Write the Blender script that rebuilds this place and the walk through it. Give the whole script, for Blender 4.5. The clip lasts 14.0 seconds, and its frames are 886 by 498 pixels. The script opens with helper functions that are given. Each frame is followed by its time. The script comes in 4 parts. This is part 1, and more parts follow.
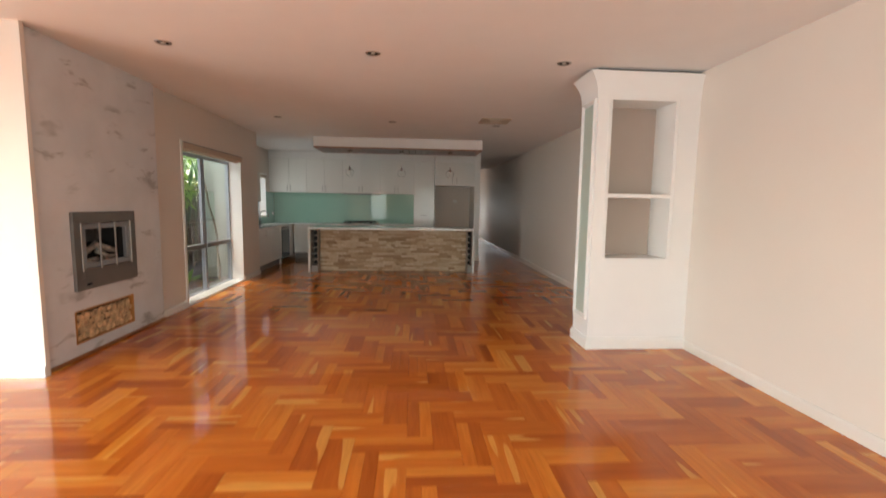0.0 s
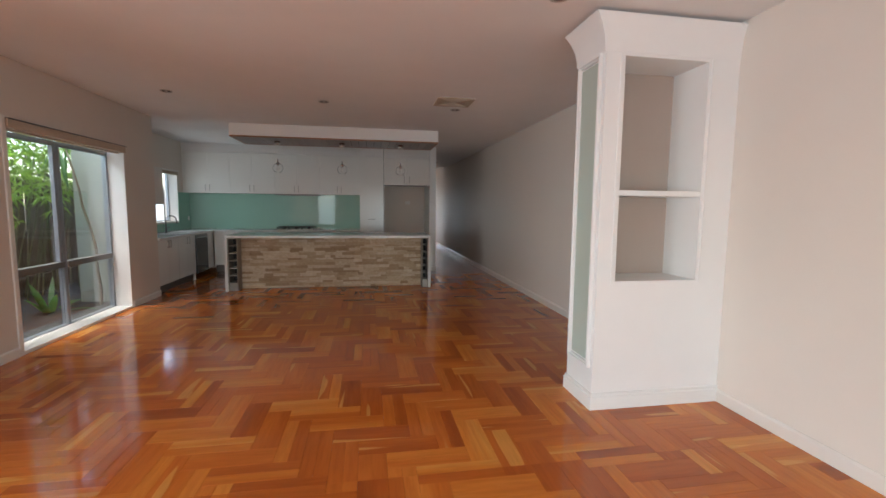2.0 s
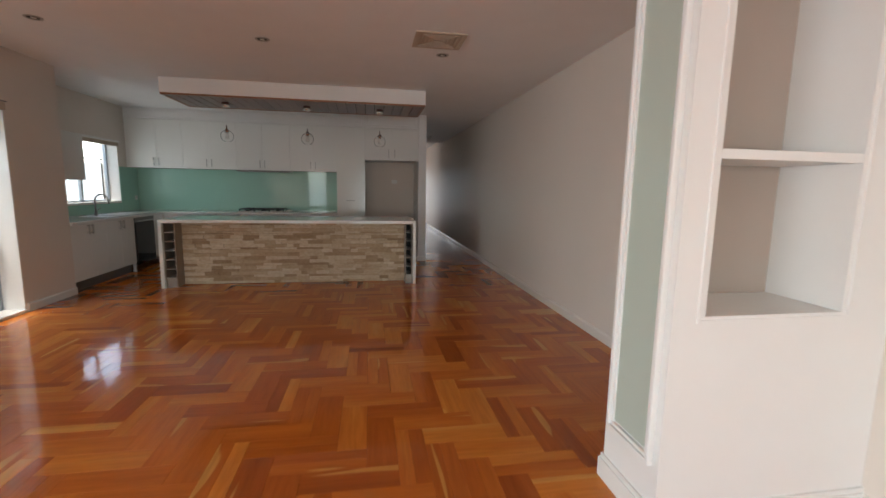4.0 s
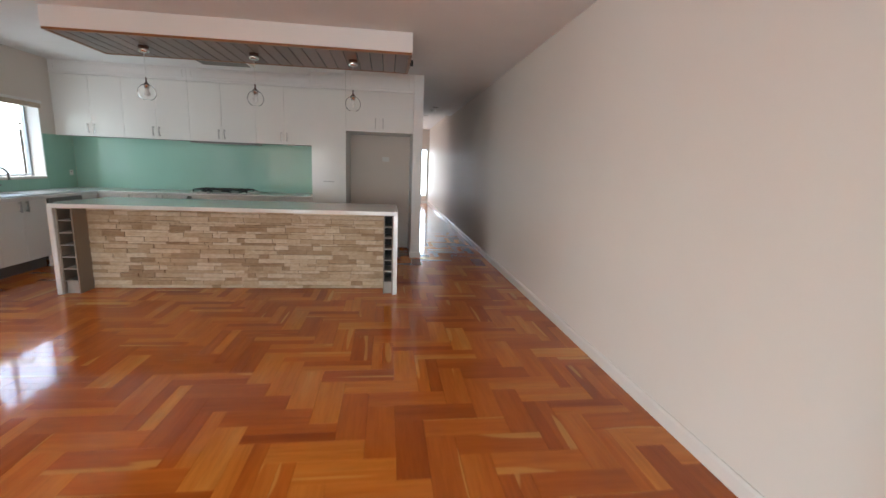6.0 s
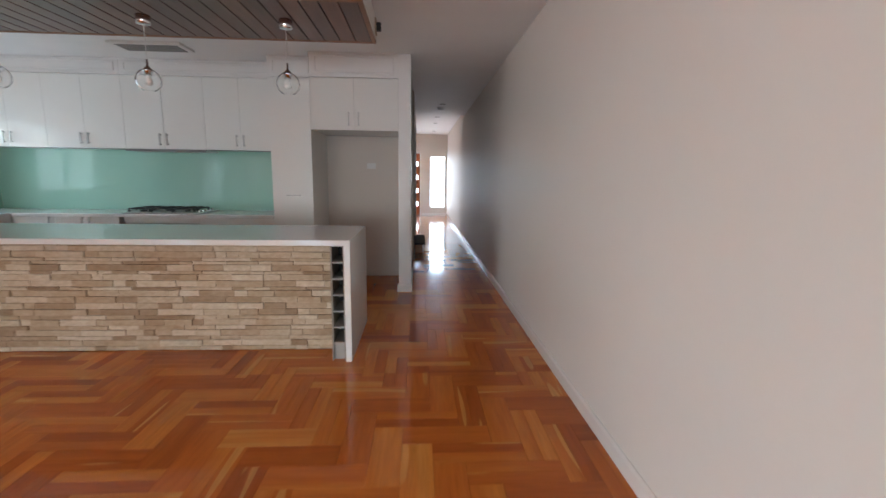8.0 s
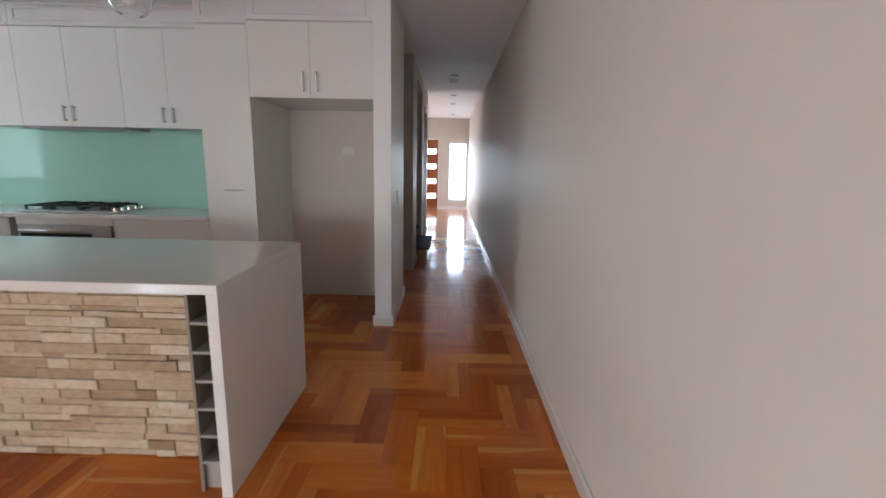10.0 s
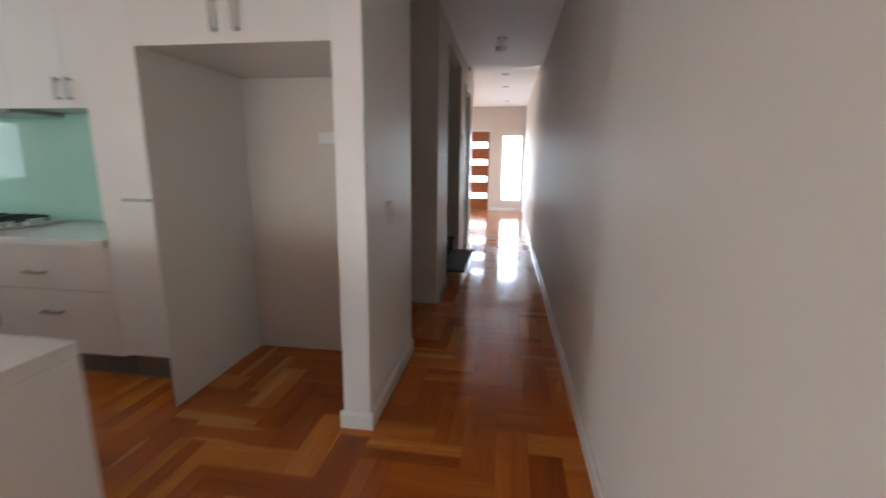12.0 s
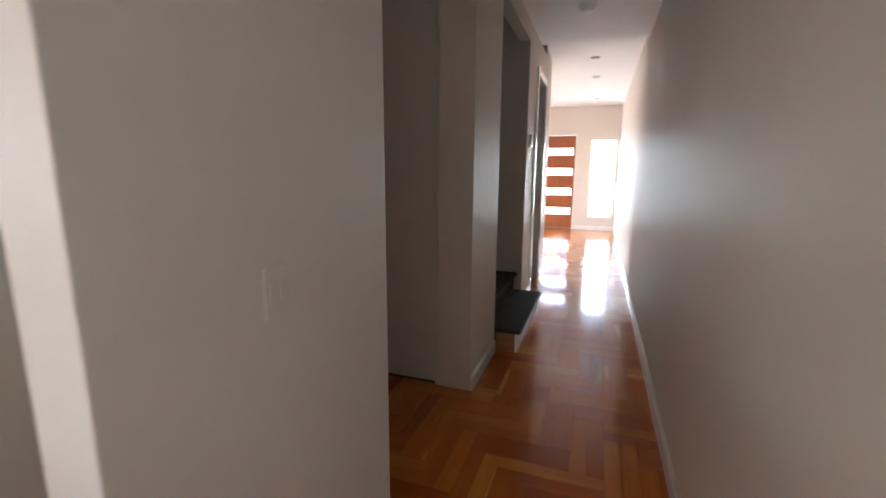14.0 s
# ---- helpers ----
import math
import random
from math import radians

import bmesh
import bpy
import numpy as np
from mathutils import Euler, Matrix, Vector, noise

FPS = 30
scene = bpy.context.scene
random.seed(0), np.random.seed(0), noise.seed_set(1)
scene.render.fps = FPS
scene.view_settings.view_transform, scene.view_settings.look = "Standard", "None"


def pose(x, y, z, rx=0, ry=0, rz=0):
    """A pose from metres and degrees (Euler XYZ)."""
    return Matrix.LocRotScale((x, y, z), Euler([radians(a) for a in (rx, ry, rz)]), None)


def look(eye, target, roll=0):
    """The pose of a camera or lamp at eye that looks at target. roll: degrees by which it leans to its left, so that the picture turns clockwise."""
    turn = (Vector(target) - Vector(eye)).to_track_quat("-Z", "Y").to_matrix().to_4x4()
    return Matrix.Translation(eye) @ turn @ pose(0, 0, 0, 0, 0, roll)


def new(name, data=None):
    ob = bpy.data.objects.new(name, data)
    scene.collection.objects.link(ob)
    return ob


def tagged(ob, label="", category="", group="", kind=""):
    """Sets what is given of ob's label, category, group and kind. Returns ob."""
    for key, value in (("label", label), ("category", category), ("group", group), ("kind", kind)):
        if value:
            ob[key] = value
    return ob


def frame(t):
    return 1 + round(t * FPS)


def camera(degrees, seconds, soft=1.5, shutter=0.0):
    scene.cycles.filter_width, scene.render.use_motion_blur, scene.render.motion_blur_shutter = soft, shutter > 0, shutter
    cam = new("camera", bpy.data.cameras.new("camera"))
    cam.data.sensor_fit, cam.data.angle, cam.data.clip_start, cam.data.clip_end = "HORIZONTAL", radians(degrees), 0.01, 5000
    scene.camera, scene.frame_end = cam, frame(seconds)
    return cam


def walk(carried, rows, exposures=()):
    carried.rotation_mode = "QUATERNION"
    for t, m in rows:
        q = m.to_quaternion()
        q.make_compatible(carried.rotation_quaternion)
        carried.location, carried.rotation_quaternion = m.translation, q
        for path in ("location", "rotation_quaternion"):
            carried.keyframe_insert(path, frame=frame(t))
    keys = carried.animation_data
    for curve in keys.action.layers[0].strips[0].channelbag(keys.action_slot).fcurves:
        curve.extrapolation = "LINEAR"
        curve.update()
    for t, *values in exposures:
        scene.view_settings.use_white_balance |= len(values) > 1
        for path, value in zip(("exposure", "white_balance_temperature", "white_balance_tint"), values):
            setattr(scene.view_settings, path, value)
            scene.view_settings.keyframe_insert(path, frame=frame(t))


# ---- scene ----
# The camera and its walk
cam = camera(91.3, 14.0, 1.5, 0.5)
PATH = [
    (0, (-0.012, 0.498, 1.423), (0.129, 2.483, 1.218), 0.9),
    (0.5, (-0.033, 0.846, 1.478), (0.102, 2.84, 1.405), -0.4),
    (1, (0.047, 1.189, 1.439), (0.324, 3.166, 1.315), -0.4),
    (1.5, (0.13, 1.491, 1.435), (0.452, 3.457, 1.26), 1.0),
    (2, (0.182, 1.879, 1.427), (0.524, 3.84, 1.233), 0.6),
    (2.5, (0.266, 2.151, 1.422), (0.585, 4.108, 1.168), -0.0),
    (5, (0.832, 3.973, 1.376), (1.176, 5.921, 1.077), 1.6),
    (5.5, (0.953, 4.329, 1.379), (1.335, 6.252, 0.985), -0.3),
    (6, (1.16, 4.734, 1.403), (1.419, 6.683, 1.036), 2.2),
    (6.5, (1.266, 5.139, 1.385), (1.491, 7.097, 1.046), 1.1),
    (7, (1.461, 5.552, 1.39), (1.69, 7.516, 1.089), 0.5),
    (7.5, (1.64, 5.858, 1.381), (1.753, 7.821, 1.015), 2.1),
    (8, (1.775, 6.298, 1.376), (1.885, 8.268, 1.049), 0.8),
    (8.5, (1.938, 6.651, 1.354), (2.028, 8.624, 1.04), 1.8),
    (11, (2.212, 8.65, 1.394), (1.947, 10.59, 0.987), -1.2),
    (11.5, (2.278, 9.04, 1.386), (1.762, 10.934, 1.002), 1.5),
    (12, (2.327, 9.468, 1.37), (2.044, 11.408, 0.973), 0.7),
    (12.5, (2.361, 9.865, 1.37), (2.29, 11.823, 0.964), -0.5),
    (13, (2.399, 10.311, 1.361), (2.169, 12.258, 0.969), 1.3),
    (13.5, (2.344, 10.673, 1.366), (1.915, 12.588, 0.981), 1.5),
    (14, (2.369, 11.038, 1.367), (1.709, 12.892, 1.011), 0.4),
]
EXPOSURES = [(0.0, 2.85, 7800.0, 10.0), (2.5, 2.7, 6800.0, 10.0), (4.8, 3.0, 7300.0, 10.0), (6.0, 3.6, 6900.0, 10.0), (8.5, 3.7, 6500.0, 10.0), (11.0, 4.0, 6600.0, 10.0), (13.0, 4.25, 7000.0, 10.0), (14.0, 4.65, 7000.0, 10.0)]
walk(cam, [(t, look(eye, target, roll)) for t, eye, target, roll in PATH], EXPOSURES)

# Light levels
SKY, SUN = 0.10, 0.6
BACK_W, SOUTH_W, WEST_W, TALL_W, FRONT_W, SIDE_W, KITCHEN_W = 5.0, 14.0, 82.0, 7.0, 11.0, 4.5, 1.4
FLOOR_RIPPLE = 0.06

# ---------- world and large lights ----------
world = bpy.data.worlds.new("daylight")
scene.world = world
world.use_nodes = True
_nt = world.node_tree
_sky = _nt.nodes.new("ShaderNodeTexSky")
_sky.sky_type, _sky.sun_disc = "NISHITA", False
_sky.sun_elevation, _sky.sun_rotation = radians(74), radians(227)
_nt.links.new(_sky.outputs[0], _nt.nodes["Background"].inputs[0])
_nt.nodes["Background"].inputs[1].default_value = SKY
_sun = bpy.data.lights.new("sun", "SUN")
_sun.energy, _sun.angle, _sun.color = SUN, radians(14), (1.0, 0.97, 0.93)
new("sun", _sun).matrix_world = look((-7.2, 5.4, 14), (-4.4, 8, 0))


def area_lamp(name, eye, target, w, h, power, col):
    d = bpy.data.lights.new(name, "AREA")
    d.shape, d.size, d.size_y, d.energy, d.color = "RECTANGLE", w, h, power, col
    new(name, d).matrix_world = look(eye, target)


COOL = (0.72, 0.87, 1.0)
area_lamp("garden_door_daylight", (-2.1, -3.0, 1.1), (-2.1, 0, 1.1), 0.9, 2.1, BACK_W, COOL)
area_lamp("kitchen_window_daylight", (-3.96, 10.945, 1.575), (0, 10.945, 1.575), 1.48, 1.02, KITCHEN_W, COOL)
area_lamp("terrace_door_daylight", (-5.75, 0.3, 1.15), (-4.3, 0.3, -0.4), 3.8, 2.0, WEST_W, COOL)
area_lamp("garden_window_daylight", (0.95, -2.98, 1.1), (0.95, 1.0, 3.2), 1.8, 2.1, SOUTH_W, COOL)
area_lamp("tall_window_daylight", (-4.1, 7.4, 2.95), (-2.5, 7.4, 0.4), 1.8, 0.9, TALL_W, COOL)
area_lamp("entry_daylight", (1.7, 22.5, 1.25), (1.7, 0, 1.25), 2.6, 2.3, FRONT_W, COOL)
# Unseen side source, added to brighten the entry through an assumed opening.
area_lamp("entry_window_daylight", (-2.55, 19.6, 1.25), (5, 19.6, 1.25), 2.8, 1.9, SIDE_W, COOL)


# ---------- materials ----------
def nodes_of(name):
    m = bpy.data.materials.new(name)
    m.use_nodes = True
    nt = m.node_tree
    return m, nt, nt.nodes["Principled BSDF"]


def node(nt, kind, **sets):
    n = nt.nodes.new(kind)
    for k, v in sets.items():
        if k in n.inputs:
            n.inputs[k].default_value = v
    return n


def ramp(nt, src, stops):
    r = nt.nodes.new("ShaderNodeValToRGB")
    el = r.color_ramp.elements
    while len(el) < len(stops):
        el.new(0.5)
    for e, (p, c) in zip(el, stops):
        e.position, e.color = p, (*c, 1)
    nt.links.new(src, r.inputs[0])
    return r.outputs[0]


def mix(nt, fac, a, b, mode="MIX"):
    n = nt.nodes.new("ShaderNodeMix")
    n.data_type, n.blend_type = "RGBA", mode
    for sock, v in ((n.inputs[0], fac), (n.inputs[6], a), (n.inputs[7], b)):
        if hasattr(v, "links"):
            nt.links.new(v, sock)
        elif isinstance(v, (int, float)):
            sock.default_value = v
        else:
            sock.default_value = (*v, 1)
    return n.outputs[2]


def noise_at(nt, scale, stretch=(1, 1, 1), detail=4.0, coords=None, rough=0.55):
    mp = nt.nodes.new("ShaderNodeMapping")
    mp.inputs["Scale"].default_value = stretch
    if coords is None:
        coords = nt.nodes.new("ShaderNodeNewGeometry").outputs["Position"]
    nt.links.new(coords, mp.inputs[0])
    n = node(nt, "ShaderNodeTexNoise", Scale=scale, Detail=detail, Roughness=rough)
    nt.links.new(mp.outputs[0], n.inputs["Vector"])
    return n.outputs["Fac"]


def add_bump(nt, bsdf, height, strength, distance):
    b = node(nt, "ShaderNodeBump", Strength=strength, Distance=distance)
    nt.links.new(height, b.inputs["Height"])
    nt.links.new(b.outputs[0], bsdf.inputs["Normal"])


def plain(name, col, rough=0.5, metal=0.0, vary=0.06, scale=3.0, bump=0.0, fine=120.0, coat=0.0, spec=0.5):
    """A painted, metal or plastic surface with a faint two-scale mottle."""
    m, nt, b = nodes_of(name)
    big = noise_at(nt, scale)
    small = noise_at(nt, fine, detail=2.0)
    lo = tuple(c * (1 - vary) for c in col)
    hi = tuple(min(1, c * (1 + vary)) for c in col)
    c1 = ramp(nt, big, [(0.3, lo), (0.7, hi)])
    nt.links.new(mix(nt, 0.25, c1, ramp(nt, small, [(0.3, lo), (0.7, hi)])), b.inputs["Base Color"])
    b.inputs["Metallic"].default_value = metal
    b.inputs["Specular IOR Level"].default_value = spec
    r = node(nt, "ShaderNodeMapRange")
    r.inputs["To Min"].default_value, r.inputs["To Max"].default_value = rough * 0.85, min(1, rough * 1.15)
    nt.links.new(big, r.inputs[0])
    nt.links.new(r.outputs[0], b.inputs["Roughness"])
    if coat:
        b.inputs["Coat Weight"].default_value, b.inputs["Coat Roughness"].default_value = coat, 0.06
    if bump:
        add_bump(nt, b, small, bump, 0.002)
    return m


def wood(name, stops, rough, along="x", source="object", grain=9.0, coat=0.0, ripple=0.0, streaks=0.0, fibre=0.6):
    """Boards whose grain runs along one axis; source gives each board its own tone."""
    m, nt, b = nodes_of(name)
    info = nt.nodes.new("ShaderNodeObjectInfo").outputs["Random"] if source == "object" else None
    geo = nt.nodes.new("ShaderNodeNewGeometry")
    rnd = info if info is not None else geo.outputs["Random Per Island"]
    coords = nt.nodes.new("ShaderNodeTexCoord").outputs["Object"]
    shift = nt.nodes.new("ShaderNodeVectorMath")
    shift.operation = "MULTIPLY_ADD"
    comb = nt.nodes.new("ShaderNodeCombineXYZ")
    for i, k in enumerate((37.0, 53.0, 71.0)):
        mu = nt.nodes.new("ShaderNodeMath")
        mu.operation = "MULTIPLY"
        mu.inputs[1].default_value = k
        nt.links.new(rnd, mu.inputs[0])
        nt.links.new(mu.outputs[0], comb.inputs[i])
    shift.inputs[1].default_value = (1, 1, 1)
    nt.links.new(coords, shift.inputs[0])
    nt.links.new(comb.outputs[0], shift.inputs[2])
    st = {"x": (0.09, 1, 1), "y": (1, 0.09, 1), "z": (1, 1, 0.09)}[along]
    fib = noise_at(nt, grain * 6, st, 5.0, shift.outputs[0], 0.6)
    band = noise_at(nt, grain, st, 2.0, shift.outputs[0])
    tone = node(nt, "ShaderNodeMath")
    tone.operation = "MULTIPLY_ADD"
    nt.links.new(band, tone.inputs[0])
    tone.inputs[1].default_value = 0.6
    sub = node(nt, "ShaderNodeMath")
    sub.operation = "MULTIPLY_ADD"
    nt.links.new(rnd, sub.inputs[0])
    sub.inputs[1].default_value, sub.inputs[2].default_value = 0.62, -0.10
    nt.links.new(sub.outputs[0], tone.inputs[2])
    base = ramp(nt, tone.outputs[0], stops)
    dark = ramp(nt, fib, [(0.32, (0.62, 0.55, 0.5)), (0.6, (1, 1, 1))])
    if streaks:
        streak = noise_at(nt, grain * 1.1, st, 1.0, shift.outputs[0])
        base = mix(nt, ramp(nt, streak, [(0.675, (0, 0, 0)), (0.69, (streaks, streaks, streaks))]), base, stops[-1][1])
    nt.links.new(mix(nt, fibre, base, dark, "MULTIPLY"), b.inputs["Base Color"])
    b.inputs["Roughness"].default_value = rough
    if coat:
        b.inputs["Specular IOR Level"].default_value = 0.08
        b.inputs["Coat Weight"].default_value, b.inputs["Coat Roughness"].default_value = coat, 0.05
    if ripple:
        wave = noise_at(nt, 7.0, (1, 1, 1), 2.0)
        add_bump(nt, b, wave, ripple, 0.01)
        if coat:
            nt.links.new(b.inputs["Normal"].links[0].from_socket, b.inputs["Coat Normal"])
    else:
        add_bump(nt, b, fib, 0.15, 0.001)
    return m


def marble():
    m, nt, b = nodes_of("grey_veined_marble")
    pos = nt.nodes.new("ShaderNodeNewGeometry").outputs["Position"]
    warp = nt.nodes.new("ShaderNodeTexNoise")
    warp.inputs["Scale"].default_value, warp.inputs["Detail"].default_value = 2.2, 6
    nt.links.new(pos, warp.inputs["Vector"])
    add = nt.nodes.new("ShaderNodeVectorMath")
    add.operation = "MULTIPLY_ADD"
    nt.links.new(warp.outputs["Color"], add.inputs[0])
    add.inputs[1].default_value = (0.25, 0.25, 0.25)
    nt.links.new(pos, add.inputs[2])
    mp = nt.nodes.new("ShaderNodeMapping")
    mp.inputs["Rotation"].default_value = (radians(40), 0, 0)
    mp.inputs["Scale"].default_value = (1, 1.3, 5.0)
    nt.links.new(add.outputs[0], mp.inputs[0])
    n = node(nt, "ShaderNodeTexNoise", Scale=1.5, Detail=4.0, Roughness=0.6)
    nt.links.new(mp.outputs[0], n.inputs["Vector"])
    vein = ramp(nt, n.outputs["Fac"], [(0.565, (1, 1, 1)), (0.62, (0.58, 0.55, 0.53)), (0.70, (0.44, 0.42, 0.40))])
    patch = ramp(nt, noise_at(nt, 2.6, (1, 1, 1), 2.0), [(0.42, (1, 1, 1)), (0.55, (0, 0, 0))])
    cloud = ramp(nt, noise_at(nt, 1.7, (1, 1, 1), 5.0), [(0.3, (0.60, 0.60, 0.61)), (0.7, (0.72, 0.72, 0.73))])
    veins = mix(nt, patch, vein, (1, 1, 1))
    nt.links.new(mix(nt, 0.75, cloud, veins, "MULTIPLY"), b.inputs["Base Color"])
    b.inputs["Roughness"].default_value = 0.22
    return m


def glass(name, col=(1, 1, 1), rough=0.0):
    m, nt, b = nodes_of(name)
    b.inputs["Base Color"].default_value = (*col, 1)
    b.inputs["Transmission Weight"].default_value = 1.0
    b.inputs["Roughness"].default_value = rough
    b.inputs["IOR"].default_value = 1.45
    return m


def stone_mat(name, source):
    m, nt, b = nodes_of(name)
    rnd = (nt.nodes.new("ShaderNodeObjectInfo").outputs["Random"] if source == "object"
           else nt.nodes.new("ShaderNodeNewGeometry").outputs["Random Per Island"])
    base = ramp(nt, rnd, [(0.0, (0.36, 0.25, 0.155)), (0.3, (0.52, 0.40, 0.27)), (0.65, (0.63, 0.52, 0.38)), (1.0, (0.74, 0.66, 0.53))])
    mott = noise_at(nt, 22, (1, 1, 1.8), 6.0)
    stain = noise_at(nt, 5, (1, 1, 1.5), 3.0)
    c = mix(nt, 0.6, base, ramp(nt, mott, [(0.3, (0.66, 0.58, 0.5)), (0.65, (1, 1, 1))]), "MULTIPLY")
    c = mix(nt, 0.35, c, ramp(nt, stain, [(0.35, (0.75, 0.62, 0.45)), (0.6, (1, 1, 1))]), "MULTIPLY")
    nt.links.new(c, b.inputs["Base Color"])
    b.inputs["Roughness"].default_value = 0.75
    add_bump(nt, b, mott, 0.7, 0.008)
    return m


def leaf_mat(name, lo, hi):
    m, nt, b = nodes_of(name)
    rnd = nt.nodes.new("ShaderNodeNewGeometry").outputs["Random Per Island"]
    nt.links.new(ramp(nt, rnd, [(0.0, lo), (1.0, hi)]), b.inputs["Base Color"])
    b.inputs["Roughness"].default_value = 0.45
    tr = nt.nodes.new("ShaderNodeBsdfTranslucent")
    tr.inputs["Color"].default_value = (*[min(1, c * 1.6) for c in hi], 1)
    sh = nt.nodes.new("ShaderNodeMixShader")
    sh.inputs[0].default_value = 0.35
    nt.links.new(b.outputs[0], sh.inputs[1])
    nt.links.new(tr.outputs[0], sh.inputs[2])
    nt.links.new(sh.outputs[0], nt.nodes["Material Output"].inputs["Surface"])
    return m


M_WALL = plain("beige_wall_paint", (0.70, 0.63, 0.565), 0.5, vary=0.02, scale=1.2, bump=0.06, spec=0.35)
M_SKIRT = plain("beige_gloss_trim", (0.72, 0.66, 0.60), 0.2, vary=0.02)
# Niche back: beige taken down to taupe, recess shade put into the colour.
M_NICHE = plain("shade_darkened_niche_paint", (0.46, 0.385, 0.33), 0.55, vary=0.03)
M_CEIL = plain("ceiling_paint", (0.84, 0.83, 0.82), 0.7, vary=0.02, bump=0.05)
M_TRIM = plain("white_gloss_trim", (0.80, 0.79, 0.76), 0.22, vary=0.02)
M_WHITE = plain("white_satin_paint", (0.80, 0.79, 0.77), 0.4, vary=0.02)
M_LAM = plain("white_gloss_laminate", (0.80, 0.795, 0.76), 0.13, vary=0.015, scale=0.8, spec=0.3)
M_STONETOP = plain("pale_engineered_stone", (0.74, 0.735, 0.71), 0.09, vary=0.03, scale=60, fine=400)
M_SPLASH = plain("green_glass_splashback", (0.34, 0.57, 0.475), 0.045, vary=0.03, scale=0.8, spec=0.4)
M_STEEL = plain("brushed_steel", (0.50, 0.49, 0.47), 0.42, 1.0, scale=20)
M_CHROME = plain("chrome", (0.78, 0.78, 0.78), 0.10, 1.0)
M_BLACK = plain("black_cast_iron", (0.02, 0.02, 0.021), 0.45, vary=0.2)
M_DARKGLASS = plain("black_glass", (0.012, 0.012, 0.013), 0.05, vary=0.1)
M_OVENGLASS = plain("smoked_oven_glass", (0.035, 0.037, 0.036), 0.12, vary=0.15)
M_GREYMETAL = plain("grey_powder_coat", (0.20, 0.195, 0.19), 0.38, 0.5, scale=12)
M_SILVERFRAME = plain("silver_aluminium_frame", (0.34, 0.37, 0.41), 0.35, 0.6, scale=8)
M_RACK = plain("taupe_laminate", (0.27, 0.225, 0.18), 0.5, vary=0.06)
M_RACKSHELF = plain("grey_rack_shelf", (0.36, 0.34, 0.31), 0.5, vary=0.05)
M_DARK = plain("dark_recess", (0.018, 0.016, 0.015), 0.7, vary=0.2)
M_PANELGLASS = plain("pale_green_glass_panel", (0.46, 0.53, 0.47), 0.16, vary=0.02, scale=0.7)
M_MARBLE = marble()
M_GLASS = glass("window_glass")
M_CLEARGLASS = glass("clear_globe_glass")
M_CLEARGLASS.node_tree.nodes["Principled BSDF"].inputs["IOR"].default_value = 1.06
M_FROST = glass("frosted_glass", (0.97, 0.98, 1.0), 0.55)
M_BLIND = plain("beige_blind_fabric", (0.50, 0.41, 0.32), 0.8, vary=0.05, scale=30)
M_CARPET = plain("dark_charcoal_carpet", (0.028, 0.025, 0.024), 0.95, vary=0.3, scale=40, bump=0.8, fine=400)
M_GROUND = plain("garden_soil", (0.10, 0.075, 0.05), 0.95, vary=0.35, scale=4, bump=0.7, fine=60)
M_PALE = plain("pale_gravel", (0.78, 0.73, 0.65), 0.9, vary=0.2, scale=25, bump=0.8, fine=90)
M_RENDER = plain("pale_exterior_render", (0.27, 0.29, 0.25), 0.8, vary=0.12, scale=2, bump=0.4)
M_STEM = plain("brown_stem", (0.14, 0.10, 0.06), 0.8, vary=0.3, scale=20)
M_CULM = plain("bamboo_culm", (0.12, 0.125, 0.055), 0.5, vary=0.35, scale=8)
M_LEAF = leaf_mat("bamboo_leaf", (0.07, 0.17, 0.02), (0.30, 0.46, 0.08))
M_LEAF2 = leaf_mat("strappy_leaf", (0.025, 0.085, 0.02), (0.08, 0.20, 0.05))
M_PLASTIC = plain("white_plastic", (0.78, 0.77, 0.74), 0.3, vary=0.01)
M_BULB = plain("pearl_bulb_glass", (0.75, 0.74, 0.7), 0.25)
M_LOGEND = plain("cut_log_end", (0.62, 0.41, 0.23), 0.8, vary=0.5, scale=16, bump=0.4)
M_LOGCASE = plain("pine_box_lining", (0.45, 0.20, 0.06), 0.5, vary=0.2, scale=10)
JARRAH = [(0.0, (0.25, 0.050, 0.010)), (0.25, (0.42, 0.098, 0.015)), (0.55, (0.56, 0.152, 0.022)), (0.8, (0.66, 0.222, 0.035)), (1.0, (0.76, 0.38, 0.09))]
M_DECK = wood("stained_lining_board", [(0.0, (0.085, 0.032, 0.018)), (0.5, (0.14, 0.055, 0.032)), (1.0, (0.21, 0.09, 0.052))], 0.3, "y")
M_DOOR = wood("red_cedar_door", [(0.0, (0.22, 0.055, 0.015)), (0.5, (0.34, 0.095, 0.03)), (1.0, (0.45, 0.15, 0.05))], 0.3, "z")
M_TIMBER = wood("orange_timber_edge", [(0.0, (0.25, 0.09, 0.03)), (1.0, (0.42, 0.18, 0.06))], 0.35, "x")
M_FENCE = wood("weathered_fence_timber", [(0.0, (0.075, 0.052, 0.035)), (0.5, (0.12, 0.088, 0.06)), (1.0, (0.18, 0.14, 0.10))], 0.9, "z")
M_STONE = stone_mat("ledger_stone", "object")
M_STONE_J = stone_mat("ledger_stone_joined", "island")


# ---------- builders ----------
def slab(bm, a, b):
    """A box from corner a to corner b."""
    r = bmesh.ops.create_cube(bm, size=1)
    for v in r["verts"]:
        for i in range(3):
            v.co[i] = a[i] + (v.co[i] + 0.5) * (b[i] - a[i])
    return r["verts"]


